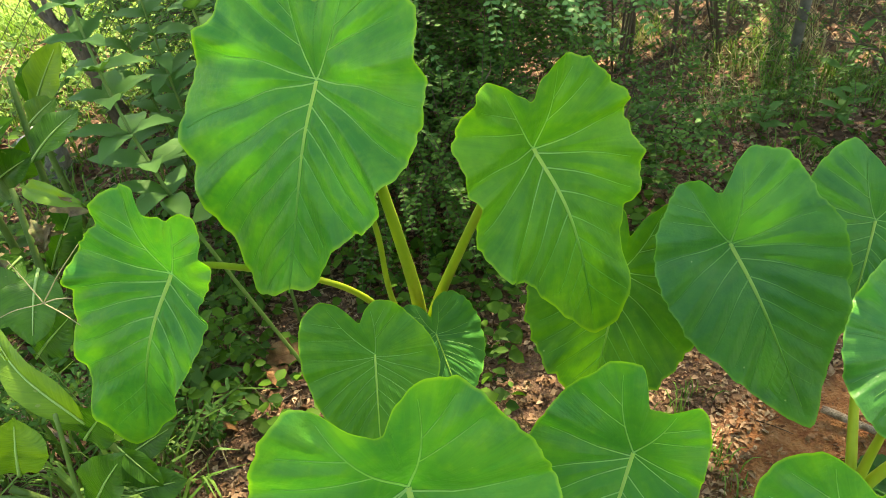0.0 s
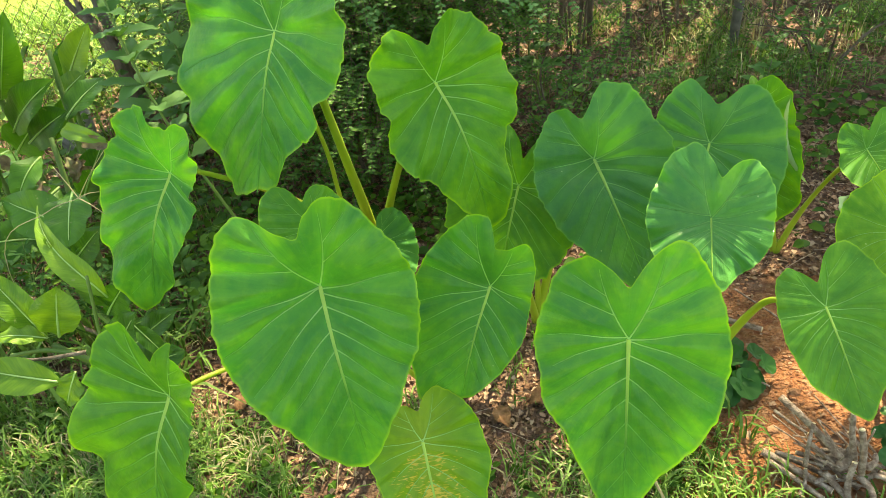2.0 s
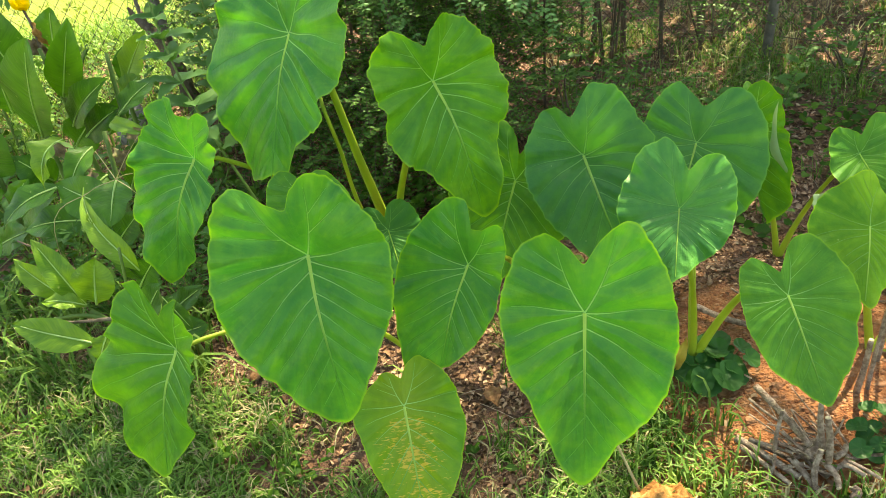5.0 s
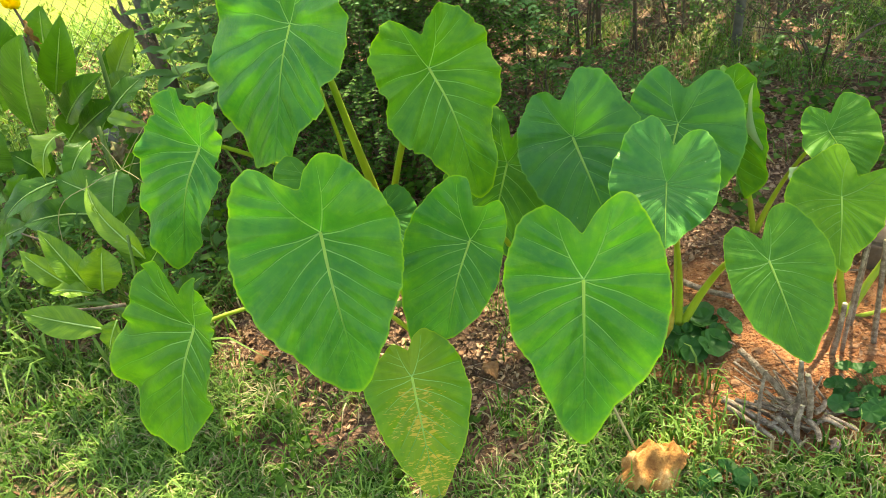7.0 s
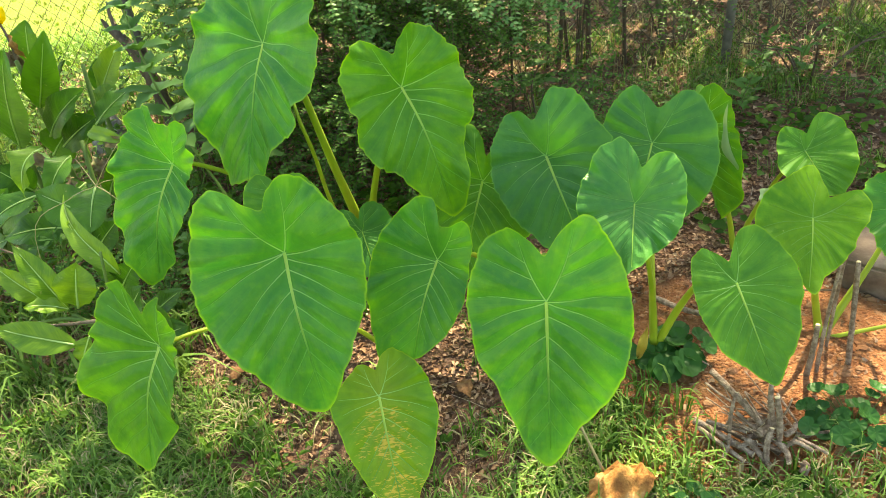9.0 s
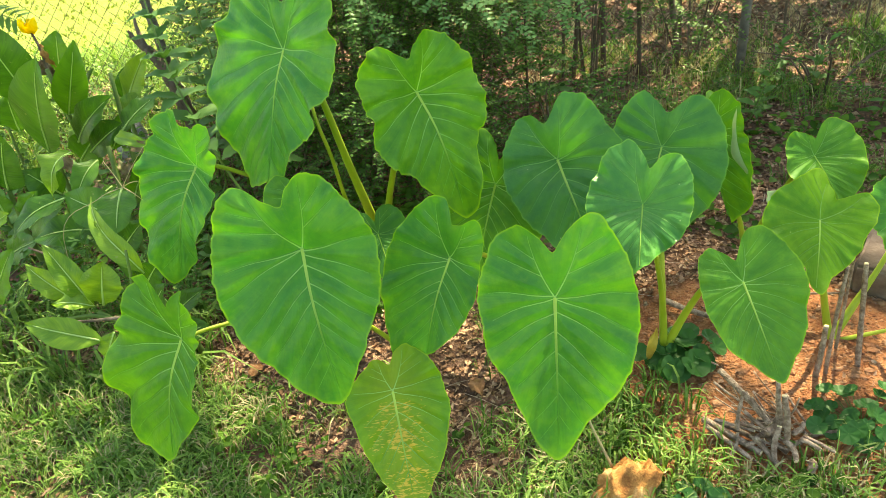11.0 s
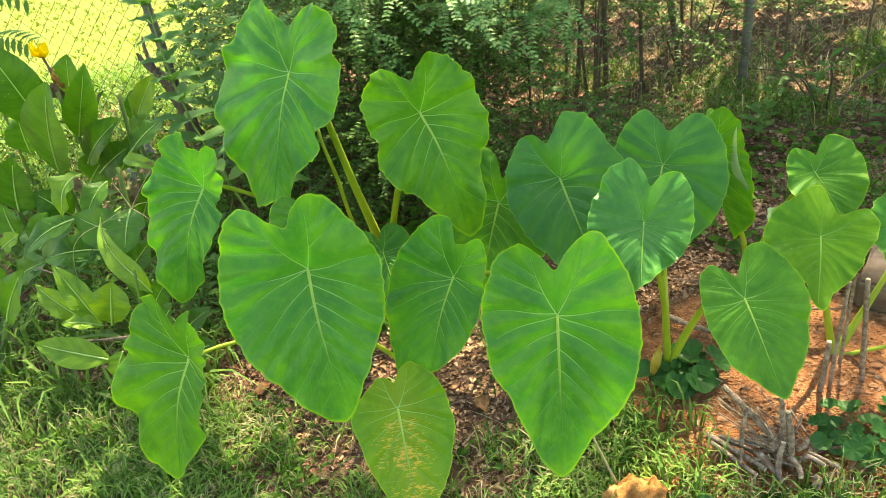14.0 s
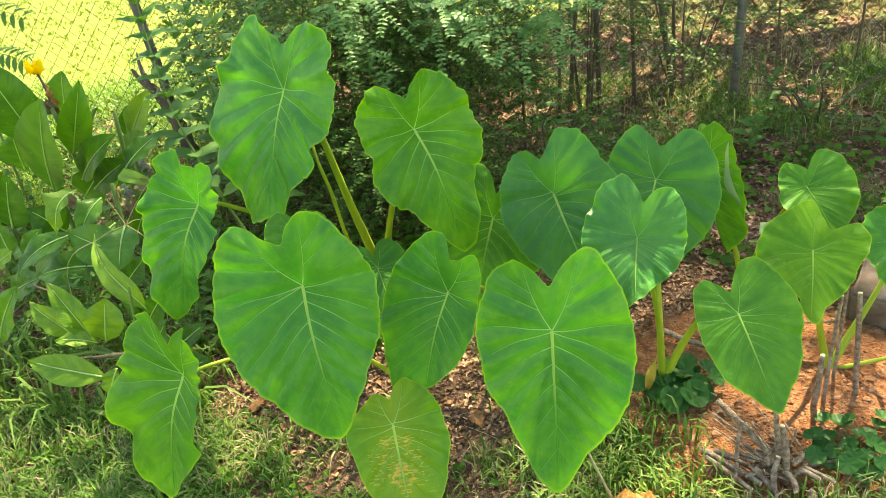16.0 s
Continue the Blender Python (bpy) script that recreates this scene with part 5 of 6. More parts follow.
spray_branch((0.05, 2.55, 0.05), (0.05, 2.45, 0.92), ((0.34, 1.82, 0.86), (0.20, 1.75, 1.00), (0.48, 2.05, 0.72), (0.46, 1.95, 1.02), (0.30, 2.05, 0.80), (0.58, 2.20, 0.95), (0.12, 2.00, 0.74), (0.36, 2.10, 1.10)), 20, SPRAY_LABEL)
spray_branch((0.40, 2.75, 0.05), (0.42, 2.62, 0.80), ((0.70, 2.15, 0.78), (0.62, 2.25, 0.66), (0.78, 2.30, 0.92), (0.45, 2.18, 0.62), (0.55, 2.30, 0.98)), 21, SPRAY_LABEL)
spray_branch((-0.45, 2.45, 0.05), (-0.42, 2.35, 1.05), ((-0.10, 2.00, 1.05), (-0.22, 1.95, 0.86), (0.02, 2.05, 0.92), (-0.35, 2.00, 1.16), (-0.12, 2.05, 0.72), (-0.02, 2.10, 0.58)), 22, SPRAY_LABEL)
spray_branch((-0.70, 2.35, 0.05), (-0.62, 2.25, 0.82), ((-0.52, 1.92, 0.98), (-0.60, 1.88, 0.74), (-0.40, 1.95, 0.60)), 23, SPRAY_LABEL)

# ---------------------------------------------------------------- saplings and the dead trunk
def sapling(at, top, r, seed, label):
    rng = np.random.default_rng(seed)
    t = thing("sapling", at, label, "young tree", "saplings behind the bed")
    a, b = Vector(at), Vector(top)
    pts = [a - Vector((0, 0, 0.05)), a.lerp(b, 0.33) + Vector((rng.uniform(-.05, .05), 0, 0)), a.lerp(b, 0.66) + Vector((rng.uniform(-.05, .05), 0, 0)), b]
    part("trunk", local(tube([tuple(p) for p in pts], [r * 1.25, r, r * 0.8, r * 0.5], 9, 8, rough=0.12, seed=seed), t), BARK, t)
    P, W, U, L = [], [], [], []
    for i in range(5):
        s = rng.uniform(0.62, 1.0)
        o = a.lerp(b, s)
        ang = rng.uniform(0, 6.28)
        e = o + Vector((math.cos(ang) * 0.5, math.sin(ang) * 0.5, rng.uniform(0.1, 0.5)))
        part("branch", local(tube([tuple(o), tuple(o.lerp(e, 0.5) + Vector((0, 0, 0.04))), tuple(e)], [r * 0.4, r * 0.15], 5, 4), t), BARK, t)
        for k in range(60):
            q = o.lerp(e, rng.uniform(0.2, 1.1)) + Vector(tuple(rng.normal(size=3) * 0.12))
            P.append(tuple(q))
            W.append(rng.normal(size=3) + np.array([0, 0, -0.3]))
            U.append(rng.normal(size=3) * 0.4 + np.array([0, 0, 1]))
            L.append(rng.uniform(0.05, 0.09))
    tagged(part("crown", local(ovals(P, W, U, L, np.array(L) * 0.5), t), PRIVET, t, "loose green leaves"), kind="stuff")


sapling((0.85, 3.55, 0.03), (0.81, 3.60, 2.6), 0.014, 1, "thin bare brown sapling trunk")
sapling((0.66, 3.50, 0.03), (0.98, 3.62, 2.5), 0.012, 2, "thin bare brown sapling trunk")
sapling((0.60, 3.50, 0.03), (0.86, 3.65, 2.4), 0.008, 3, "slender brown sapling trunk")
sapling((1.06, 3.52, 0.03), (0.80, 3.58, 2.6), 0.010, 4, "thin leaning sapling trunk")
sapling((1.30, 3.52, 0.03), (0.85, 3.60, 2.6), 0.014, 6, "leaning brown sapling trunk")
sapling((1.34, 3.80, 0.03), (1.20, 3.90, 2.5), 0.009, 7, "slender brown sapling trunk")
sapling((1.95, 3.80, 0.05), (2.00, 3.95, 1.9), 0.006, 8, "slender brown sapling trunk")
sapling((2.45, 3.90, 0.05), (2.40, 4.10, 1.9), 0.006, 9, "slender brown sapling trunk")

snag = thing("snag", (-1.58, 3.02, 0.05), "dark dead tree trunk leaning beside the fence post", "dead tree")
part("trunk", local(tube([(-1.52, 2.95, 0.0), (-1.56, 2.95, 0.26), (-1.60, 2.95, 0.46), (-1.67, 2.95, 0.60)], [0.046, 0.042, 0.036, 0.024], 10, 8, rough=0.35, seed=4), snag), BARK, snag)
part("limb", local(tube([(-1.65, 2.95, 0.57), (-1.71, 2.95, 0.63), (-1.745, 2.95, 0.70)], [0.024, 0.016, 0.008], 8, 6, rough=0.35, seed=5), snag), BARK, snag)
part("limb", local(tube([(-1.67, 2.95, 0.58), (-1.70, 2.97, 0.68), (-1.70, 2.98, 0.78)], [0.018, 0.012, 0.005], 8, 6, rough=0.35, seed=6), snag), BARK, snag)

# ---------------------------------------------------------------- chain-link fence
FA, FB, FC = Vector((-4.80, 2.66, 0.05)), Vector((-1.60, 3.03, 0.05)), Vector((1.60, 3.40, 0.03))
FD = Vector((4.80, 3.77, 0.05))
fence = thing("chain_link_fence", tuple(FB), "grey chain-link wire fence on steel posts", "fence")
for foot, head in ((FA, (-4.80, 2.66, 1.30)), (FB, (-1.66, 3.03, 1.30)), (FC, (1.63, 3.41, 1.30)), (FD, (4.80, 3.77, 1.30))):
    part("post", local(tube([tuple(foot - Vector((0, 0, 0.1))), tuple((foot + Vector(head)) / 2), head], [0.026, 0.026, 0.026], 14, 5), fence), STEEL, fence, "grey galvanised steel post")
    part("post_cap", local(tube([head, (head[0], head[1], head[2] + 0.02), (head[0], head[1], head[2] + 0.04)], [0.030, 0.026, 0.010], 12, 3), fence), STEEL, fence)
part("rail", local(tube([(-4.80, 2.66, 1.26), (-1.66, 3.03, 1.26), (1.63, 3.41, 1.26), (4.80, 3.77, 1.26)], [0.017, 0.017], 8, 4), fence), STEEL, fence)


def zigzag():
    run = FD - FA
    n = int(run.length / 0.038)
    V, F = [], []
    ux = run.normalized()
    for i in range(0, n):
        pts = []
        for k in range(0, 30):
            s = (i + (1 if (k + i) % 2 else 0)) * 0.038
            p = FA + ux * s + Vector((0, 0, 0.02 + k * 0.041))
            p.y += 0.0016 if (k + i) % 2 else -0.0016
            pts.append(p)
        o = len(V)
        for p in pts:
            V += [(p.x - 0.0021, p.y, p.z), (p.x, p.y - 0.0021, p.z), (p.x + 0.0021, p.y, p.z), (p.x, p.y + 0.0021, p.z)]
        for k in range(len(pts) - 1):
            a = o + 4 * k
            F += [(a + m, a + (m + 1) % 4, a + 4 + (m + 1) % 4, a + 4 + m) for m in range(4)]
    return V, [], F


tagged(part("wire_mesh", local(zigzag(), fence), WIRE, fence, "diamond wire mesh"), kind="stuff")

# a frond of a compound-leaved tree in front of the fence
frond = thing("tree_seedling", (-2.22, 2.35, 0.05), "seedling with feathery compound leaves by the fence", "seedling")
stalk(frond, [(-2.22, 2.35, 0.03), (-2.18, 2.33, 0.6), (-2.12, 2.30, 1.22)], 0.008, 0.004)
for k, (e, seed) in enumerate((((-1.74, 2.28, 1.13), 1), ((-1.82, 2.26, 0.95), 2), ((-2.45, 2.30, 1.30), 3), ((-1.72, 2.32, 1.30), 4))):
    s = Vector((-2.13, 2.30, (1.18, 0.96, 1.20, 1.24)[k]))
    e = Vector(e)
    stalk(frond, [tuple(s), tuple(s.lerp(e, 0.5) + Vector((0, 0, 0.05))), tuple(e)], 0.0025, 0.001, STEM, "rachis")
    d = (e - s).normalized()
    sd = d.cross(Vector((0, -0.5, 1))).normalized()
    for i in range(18):
        p = s.lerp(e, 0.15 + 0.85 * (i // 2) / 9) + Vector((0, 0, 0.05 * math.sin((0.15 + 0.85 * (i // 2) / 9) * 3.14)))
        w = sd * (1 if i % 2 else -1) + d * 0.4 + Vector((0, 0, -0.25))
        part("leaflet", local(big_leaf(p, p + w.normalized() * 0.085, 0.024, (0, -0.4, 1), 0.05, 0.3, 0.4, 0, i, 6, 2)[0], frond), PRIVET, frond)

def stone(name, at, size, material, label, category, group="", seed=0):
    bm = bmesh.new()
    bmesh.ops.create_icosphere(bm, subdivisions=2, radius=1)
    for v in bm.verts:
        k = 1 + 0.35 * noise.noise(v.co * 1.7 + Vector((seed, 0, 0))) + 0.12 * noise.noise(v.co * 5 + Vector((0, seed, 0)))
        v.co = Vector((v.co.x * size[0] * k, v.co.y * size[1] * k, v.co.z * size[2] * k))
    ob = solid(name, bm, material, label, category, group=group)
    ob.location = at
    return ob


stone("stone", (-1.72, 2.60, 0.16), (0.10, 0.08, 0.16), STONE, "rough pale grey stone with white lichen", "stone")

# ---------------------------------------------------------------- unseen trees, added above the bed and round the view to shade it
def shade_tree(at, crown_at, crown_size, n, seed, limbs=42, open_from=3.1, clumps=(), shade_from=-50.0, leaf=(0.10, 0.17)):
    rng = np.random.default_rng(seed)
    t = thing("shade_tree", at, "unseen tree added to cast shade and block sky light", "tree")
    a, c = Vector(at), Vector(crown_at)
    fork = a.lerp(c, 0.78) + Vector((0, 0, 0.1))
    part("trunk", local(tube([tuple(a - Vector((0, 0, 0.1))), tuple(a + Vector((0, 0, 1.4))), tuple(fork)], [0.19, 0.15, 0.12], 14, 8, rough=0.1, seed=2), t), BARK, t)
    P, W, U, L = [], [], [], []
    for i in range(limbs):
        e = c + Vector((rng.uniform(-1, 1) * crown_size[0], rng.uniform(-1, 1) * crown_size[1], rng.uniform(-1, 1) * crown_size[2]))
        m = fork.lerp(e, 0.5) + Vector((0, 0, 0.35))
        part("limb", local(tube([tuple(fork), tuple(m), tuple(e)], [0.06, 0.03, 0.010], 6, 5), t), BARK, t)
        for k in range(n):
            q = fork.lerp(e, rng.uniform(0.45, 1.1)) + Vector(tuple(rng.normal(size=3) * np.array([0.55, 0.55, 0.25])))
            w, u, z = rng.normal(size=3) + np.array([0, 0, -0.2]), rng.normal(size=3) * 0.5 + np.array([0, 0, 1]), rng.uniform(*leaf)
            # gaps that line up with the sun, so that small flecks reach the ground
            g = Vector((q.x - SUN.x / SUN.z * q.z, q.y - SUN.y / SUN.z * q.z, 0))
            if g.y < shade_from + 0.25 * math.sin(g.x * 5) or g.y > open_from and noise.noise(g * 7) + 0.7 * noise.noise(g * 15) > 0.15 - 0.28 * min(1.0, max(0.0, g.y - 3.6)):
                continue
            P.append(tuple(q))
            W.append(w)
            U.append(u)
            L.append(z)
    for c2, k, sg in clumps:
        for i in range(k):
            P.append(tuple(np.array(c2) + rng.normal(size=3) * sg))
            W.append(rng.normal(size=3))
            U.append(rng.normal(size=3) * 0.5 + np.array([0, 0, 1]))
            L.append(rng.uniform(0.07, 0.11))
    tagged(part("crown", local(ovals(P, W, U, L, np.array(L) * 0.6), t), PRIVET, t, "broad loose crown of green leaves"), kind="stuff")


# leaf clumps placed along the sun's rays, their density set by wanted brightness
BED_SHADE = [((x + 2.27 + 0.12 * math.sin(3 * y), y + 6.25, 9.0 + 0.25 * math.sin(5 * x + 3 * y)), 70 if x < -0.7 and y < 0.8 else 18 if x > 1.0 and y < 0.62 else 180 if x < -0.6 else 56 if -0.6 < x < 0.9 and 0.55 < y < 1.9 else 96, 0.20) for x in np.arange(-2.43, 2.5, 0.38) for y in np.arange(-0.9, 2.5, 0.38) if math.hypot(x - 1.12, y - 0.92) > 0.16]
FENCE_SHADE = [((x, y, 4.6 + 0.25 * math.sin(5 * x + 3 * y)), 46, 0.22) for x in np.arange(-1.6, 0.4, 0.4) for y in np.arange(5.3, 6.5, 0.4)]
shade_tree((4.6, 5.9, 0.1), (1.9, 6.0, 2.8), (3.6, 2.7, 0.45), 330, 31, clumps=FENCE_SHADE, shade_from=2.2, leaf=(0.07, 0.13))
shade_tree((8.2, 10.8, 0.1), (3.4, 7.4, 9.2), (2.6, 1.8, 0.5), 25, 34, 40, open_from=20, clumps=BED_SHADE)
# two more unseen trees, added to keep sky light off the background
shade_tree((5.2, 2.6, 0.1), (4.7, 3.0, 3.0), (1.1, 2.4, 1.1), 190, 33, 46, open_from=20)
shade_tree((7.4, 9.4, 0.1), (4.4, 8.8, 3.7), (3.4, 1.4, 1.7), 190, 32, 60)

# ---------------------------------------------------------------- grass, litter and ground cover
def lawn_edge(x):
    return 0.86 + 0.20 * min(1.0, max(0.0, (-x - 0.5) * 2)) + 0.10 * math.sin(x * 2.1 + 0.6) + 0.06 * math.sin(x * 6.3) - 0.34 * math.exp(-((x - 0.27) / 0.20) ** 2) - 0.36 * math.exp(-((x - 1.12) / 0.45) ** 2)


def lawn_keep(x, y):
    k = max(0.0, min(1.0, (lawn_edge(x) - y) / 0.18 + 0.25))
    if math.hypot(x - 1.06, y - 0.63) < 0.13:
        k *= 0.12
    return k * (0.06 + 0.94 * max(0.0, min(1.0, 0.50 + 1.1 * noise.noise(Vector((x * 2.6, y * 2.6, 7))) + 0.9 * noise.noise(Vector((x * 9, y * 9, 2))))))


def grass(name, n, box, seed, keep, h0, h1, w, material, label, lean=0.9, tuft=6):
    """Blades in small tufts that lean outwards."""
    C, rng = scatter(max(1, n // tuft), *box, seed, keep)
    n = len(C) * tuft
    P = np.repeat(C, tuft, 0)
    off = rng.normal(size=(n, 2)) * 0.018
    P[:, :2] += off
    d = np.concatenate([unit(off + rng.normal(size=(n, 2)) * 0.010), np.zeros((n, 1))], 1) * rng.uniform(0.2, lean, (n, 1))
    size = np.repeat(rng.uniform(0.65, 1.2, len(C)), tuft)
    solid(name, blades(P, d, rng.uniform(h0, h1, n) * size, rng.uniform(0.6, 1.3, n) * w), material, label, "grass", "stuff", smooth=False)


def patchy(k, s, z):
    return lambda x, y: max(0.0, min(1.0, k + s * noise.noise(Vector((x * 2.2, y * 2.2, z)))))


def beside_path(x, y):
    """Sparse on the bare litter by the canna, denser towards the fence."""
    bare = math.exp(-((x + 1.35) / 0.55) ** 2 - ((y - 2.65) / 0.40) ** 2)
    return patchy(0.6, 1.1, 6)(x, y) * (1 - 0.93 * bare)


grass("lawn_grass", 15500, (-2.0, 2.0, 0.25, 1.15), 41, lawn_keep, 0.04, 0.125, 0.0046, GRASS, "short patchy green lawn grass", 1.5, 4)
grass("lawn_grass", 15000, (-3.4, 4.0, -2.6, 0.32), 42, None, 0.04, 0.10, 0.0060, GRASS, "short green lawn grass")
grass("dry_grass", 7500, (-2.0, 2.0, 0.25, 1.1), 43, lawn_keep, 0.03, 0.10, 0.0038, GRASS_DRY, "dry straw-coloured grass blades", 1.2)
grass("long_grass", 420, (-1.60, -0.66, 0.80, 1.20), 44, None, 0.14, 0.32, 0.010, GRASS, "long arching grass blades beside the canna", 1.2)
grass("dry_grass", 160, (-1.60, -0.60, 0.78, 1.2), 54, None, 0.08, 0.22, 0.004, GRASS_DRY, "dry straw beside the canna", 1.3)
grass("long_grass", 5600, (0.5, 3.8, 2.75, 4.1), 45, patchy(0.35, 1.6, 1), 0.06, 0.17, 0.0042, GRASS, "long green grass under the saplings", 1.2)
grass("dry_grass", 3000, (0.3, 4.2, 2.7, 5.6), 46, patchy(0.6, 1.2, 9), 0.06, 0.28, 0.004, GRASS_DRY, "dry straw stalks on leaf litter", 1.3)
grass("long_grass", 240, (0.25, 0.62, 0.85, 1.35), 47, patchy(0.3, 2.0, 2), 0.05, 0.11, 0.004, GRASS, "small green grass tufts on leaf litter")
grass("long_grass", 420, (0.58, 0.90, 0.46, 0.80), 48, None, 0.05, 0.14, 0.0062, GRASS, "tufts of green grass by the clay")
grass("far_lawn_grass", 15000, (-9.0, -0.2, 3.3, 11.0), 49, lambda x, y: 1.0 if y - 1.1 * (x + 1) > 3.4 and y > 4.3 else 0.0, 0.02, 0.06, 0.011, LAWN, "sunny lawn grass beyond the fence")
grass("long_grass", 8000, (-4.4, -1.1, 2.2, 4.8), 50, beside_path, 0.10, 0.38, 0.006, GRASS, "long pale grass along the fence", 1.2)


def litter_keep(x, y):
    k = 1.0 if y > lawn_edge(x) - 0.12 else 0.42
    if (x - 1.14) ** 2 / 0.27 + (y - 0.92) ** 2 / 0.19 < 1:
        k *= 0.07
    if y - 1.1 * (x + 1) > 3.6 and y > 4.4:
        k *= 0.15
    return k


def litter(n, box, seed, l0, l1, label):
    P, rng = scatter(n, *box, seed, litter_keep)
    P[:, 2] += rng.uniform(0.001, 0.008, n)
    W = rng.normal(size=(n, 3)) * np.array([1, 1, 0.22])
    U = rng.normal(size=(n, 3)) * 0.40 + np.array([0, 0, 1])
    L = rng.uniform(l0, l1, n)
    v, e, f = ovals(P, W, U, L, L * rng.uniform(0.28, 0.75, n), 0.35, 0.25)
    v = np.array(v)
    v += rng.normal(size=v.shape) * np.repeat(L, 8)[:, None] * np.array([0.11, 0.11, 0.05])
    solid("leaf_litter", ([tuple(q) for q in v], e, f), LITTER, label, "fallen leaves", "stuff")


litter(52000, (-1.6, 2.0, 0.3, 2.6), 51, 0.007, 0.028, "brown fallen leaves covering the bed")
litter(34000, (-3.0, 4.6, 2.2, 6.6), 52, 0.014, 0.045, "brown fallen leaves under the saplings")


def twig_litter():
    P, rng = scatter(480, -1.4, 1.9, 0.55, 2.2, 53, litter_keep)
    out = []
    for p in P:
        d = unit(rng.normal(size=3) * np.array([1, 0.6, 0.05])) * rng.uniform(0.04, 0.14)
        out.append(tube([tuple(p + [0, 0, .008]), tuple(p + d * 0.5 + [0, 0, .012]), tuple(p + d + [0, 0, .008])], [rng.uniform(0.0009, 0.0022), 0.0008], 4, 2))
    return join(*out)


solid("fallen_twigs", twig_litter(), STICK, "thin dry twigs lying on the bed", "twigs", "stuff")


def ground_cover(n, box, seed, keep, s0, s1, material, label, hmax=0.10):
    P, rng = scatter(n, *box, seed, keep)
    P[:, 2] += rng.uniform(0.008, 1.0, n) ** 1.5 * hmax
    W = rng.normal(size=(n, 3)) * np.array([1, 1, 0.25])
    U = rng.normal(size=(n, 3)) * 0.35 + np.array([0, -0.25, 1])
    L = rng.uniform(s0, s1, n)
    solid("ground_cover", ovals(P, W, U, L, L * rng.uniform(0.55, 0.85, n), 0.2, 0.1, 0.92), material, label, "ground cover", "stuff")


ground_cover(650, (-0.85, 0.10, 1.10, 2.1), 61, lambda x, y: max(0, min(1, 0.35 + 1.8 * noise.noise(Vector((x * 3, y * 3, 5))))), 0.022, 0.055, COVER, "low green creeping plants under the taro", 0.16)
ground_cover(1100, (0.0, 2.5, 1.45, 2.6), 62, lambda x, y: max(0, min(1, 0.3 + 1.8 * noise.noise(Vector((x * 2.6, y * 2.6, 8))))), 0.022, 0.06, COVER, "low green creeping plants on leaf litter", 0.12)
ground_cover(2200, (-1.9, 1.9, 0.28, 1.0), 63, lambda x, y: lawn_keep(x, y) * max(0, min(1, 0.2 + 2 * noise.noise(Vector((x * 4, y * 4, 9))))), 0.016, 0.042, COVER, "small clover and broad-leaved weeds in the lawn", 0.045)
grass("long_grass", 700, (0.7, 2.5, 1.5, 2.6), 56, patchy(0.2, 1.8, 21), 0.05, 0.14, 0.0042, GRASS, "small green grass tufts on leaf litter", 1.2)
ground_cover(1500, (0.6, 3.0, 2.60, 3.6), 64, lambda x, y: max(0, min(1, 0.35 + 1.8 * noise.noise(Vector((x * 2, y * 2, 4))))), 0.010, 0.026, COVER, "green undergrowth below the saplings", 0.22)
ground_cover(2600, (-2.1, -0.6, 1.1, 2.1), 65, patchy(0.6, 1.0, 11), 0.014, 0.048, COVER, "green undergrowth between the canna stalks", 0.26)
grass("long_grass", 500, (-2.1, -0.7, 1.1, 2.2), 55, None, 0.10, 0.30, 0.006, GRASS, "long grass between the canna stalks", 1.2)
ground_cover(3600, (-3.8, -0.8, 2.0, 3.3), 66, beside_path, 0.015, 0.050, COVER, "green weeds along the fence", 0.40)
ground_cover(3800, (-4.4, -1.0, 2.6, 4.8), 67, patchy(0.6, 1.0, 13), 0.015, 0.045, GRASS, "pale green weeds at the foot of the fence", 0.30)


def clods(n, seed):
    rng = random.Random(seed)
    V, F = [], []
    base = bmesh.new()
    bmesh.ops.create_icosphere(base, subdivisions=1, radius=1)
    base.verts.ensure_lookup_table()
    co = [v.co.copy() for v in base.verts]
    fs = [tuple(v.index for v in f.verts) for f in base.faces]
    base.free()
    while n:
        x, y = rng.gauss(1.15, 0.30), rng.gauss(0.92, 0.24)
        if y < 0.48 or x < 0.62:
            continue
        n -= 1
        s = 0.0015 + 0.0045 * rng.random() ** 3 + (0.012 * rng.random() if rng.random() < 0.016 else 0)
        z, o = height(x, y), len(V)
        for c in co:
            k = s * (1 + 0.6 * noise.noise(c * 1.4 + Vector((n, 0, 0))))
            V.append((x + c.x * k * 1.4, y + c.y * k * 1.1, z + c.z * k * 0.75 + s * 0.05))
        F += [tuple(i + o for i in f) for f in fs]
    return V, [], F


solid("soil_clods", clods(6500, 71), CLOD, "crumbled red clay clods on the bed", "soil", "stuff", smooth=False)

# ---------------------------------------------------------------- small things on the ground
def stick(a, b, r, seed, name="stick", group="pile of cut sticks", label="short grey cut stick with a pale sawn end"):
    a, b = Vector(a), Vector(b)
    rnd = random.Random(seed)
    s = thing(name, tuple(a), label, name.replace("_", " "), group)
    m = a.lerp(b, 0.5) + Vector((rnd.uniform(-1, 1), rnd.uniform(-1, 1), rnd.uniform(-1, 1))) * r * 0.9
    part("bark", local(tube([tuple(a), tuple(m), tuple(b)], [r, r * 1.02, r * 0.90, r * 0.92, r * 0.80], 8, 7, rough=0.17, seed=seed), s), STICK, s)
    d = (b - a).normalized()
    part("cut_end", local(tube([tuple(b - d * 0.001), tuple(b + d * 0.0012)], [r * 0.80, r * 0.78], 8, 1), s), CUT, s, "pale sawn end")
    return s


rs = random.Random(77)
PX, PY = 1.10, 0.60
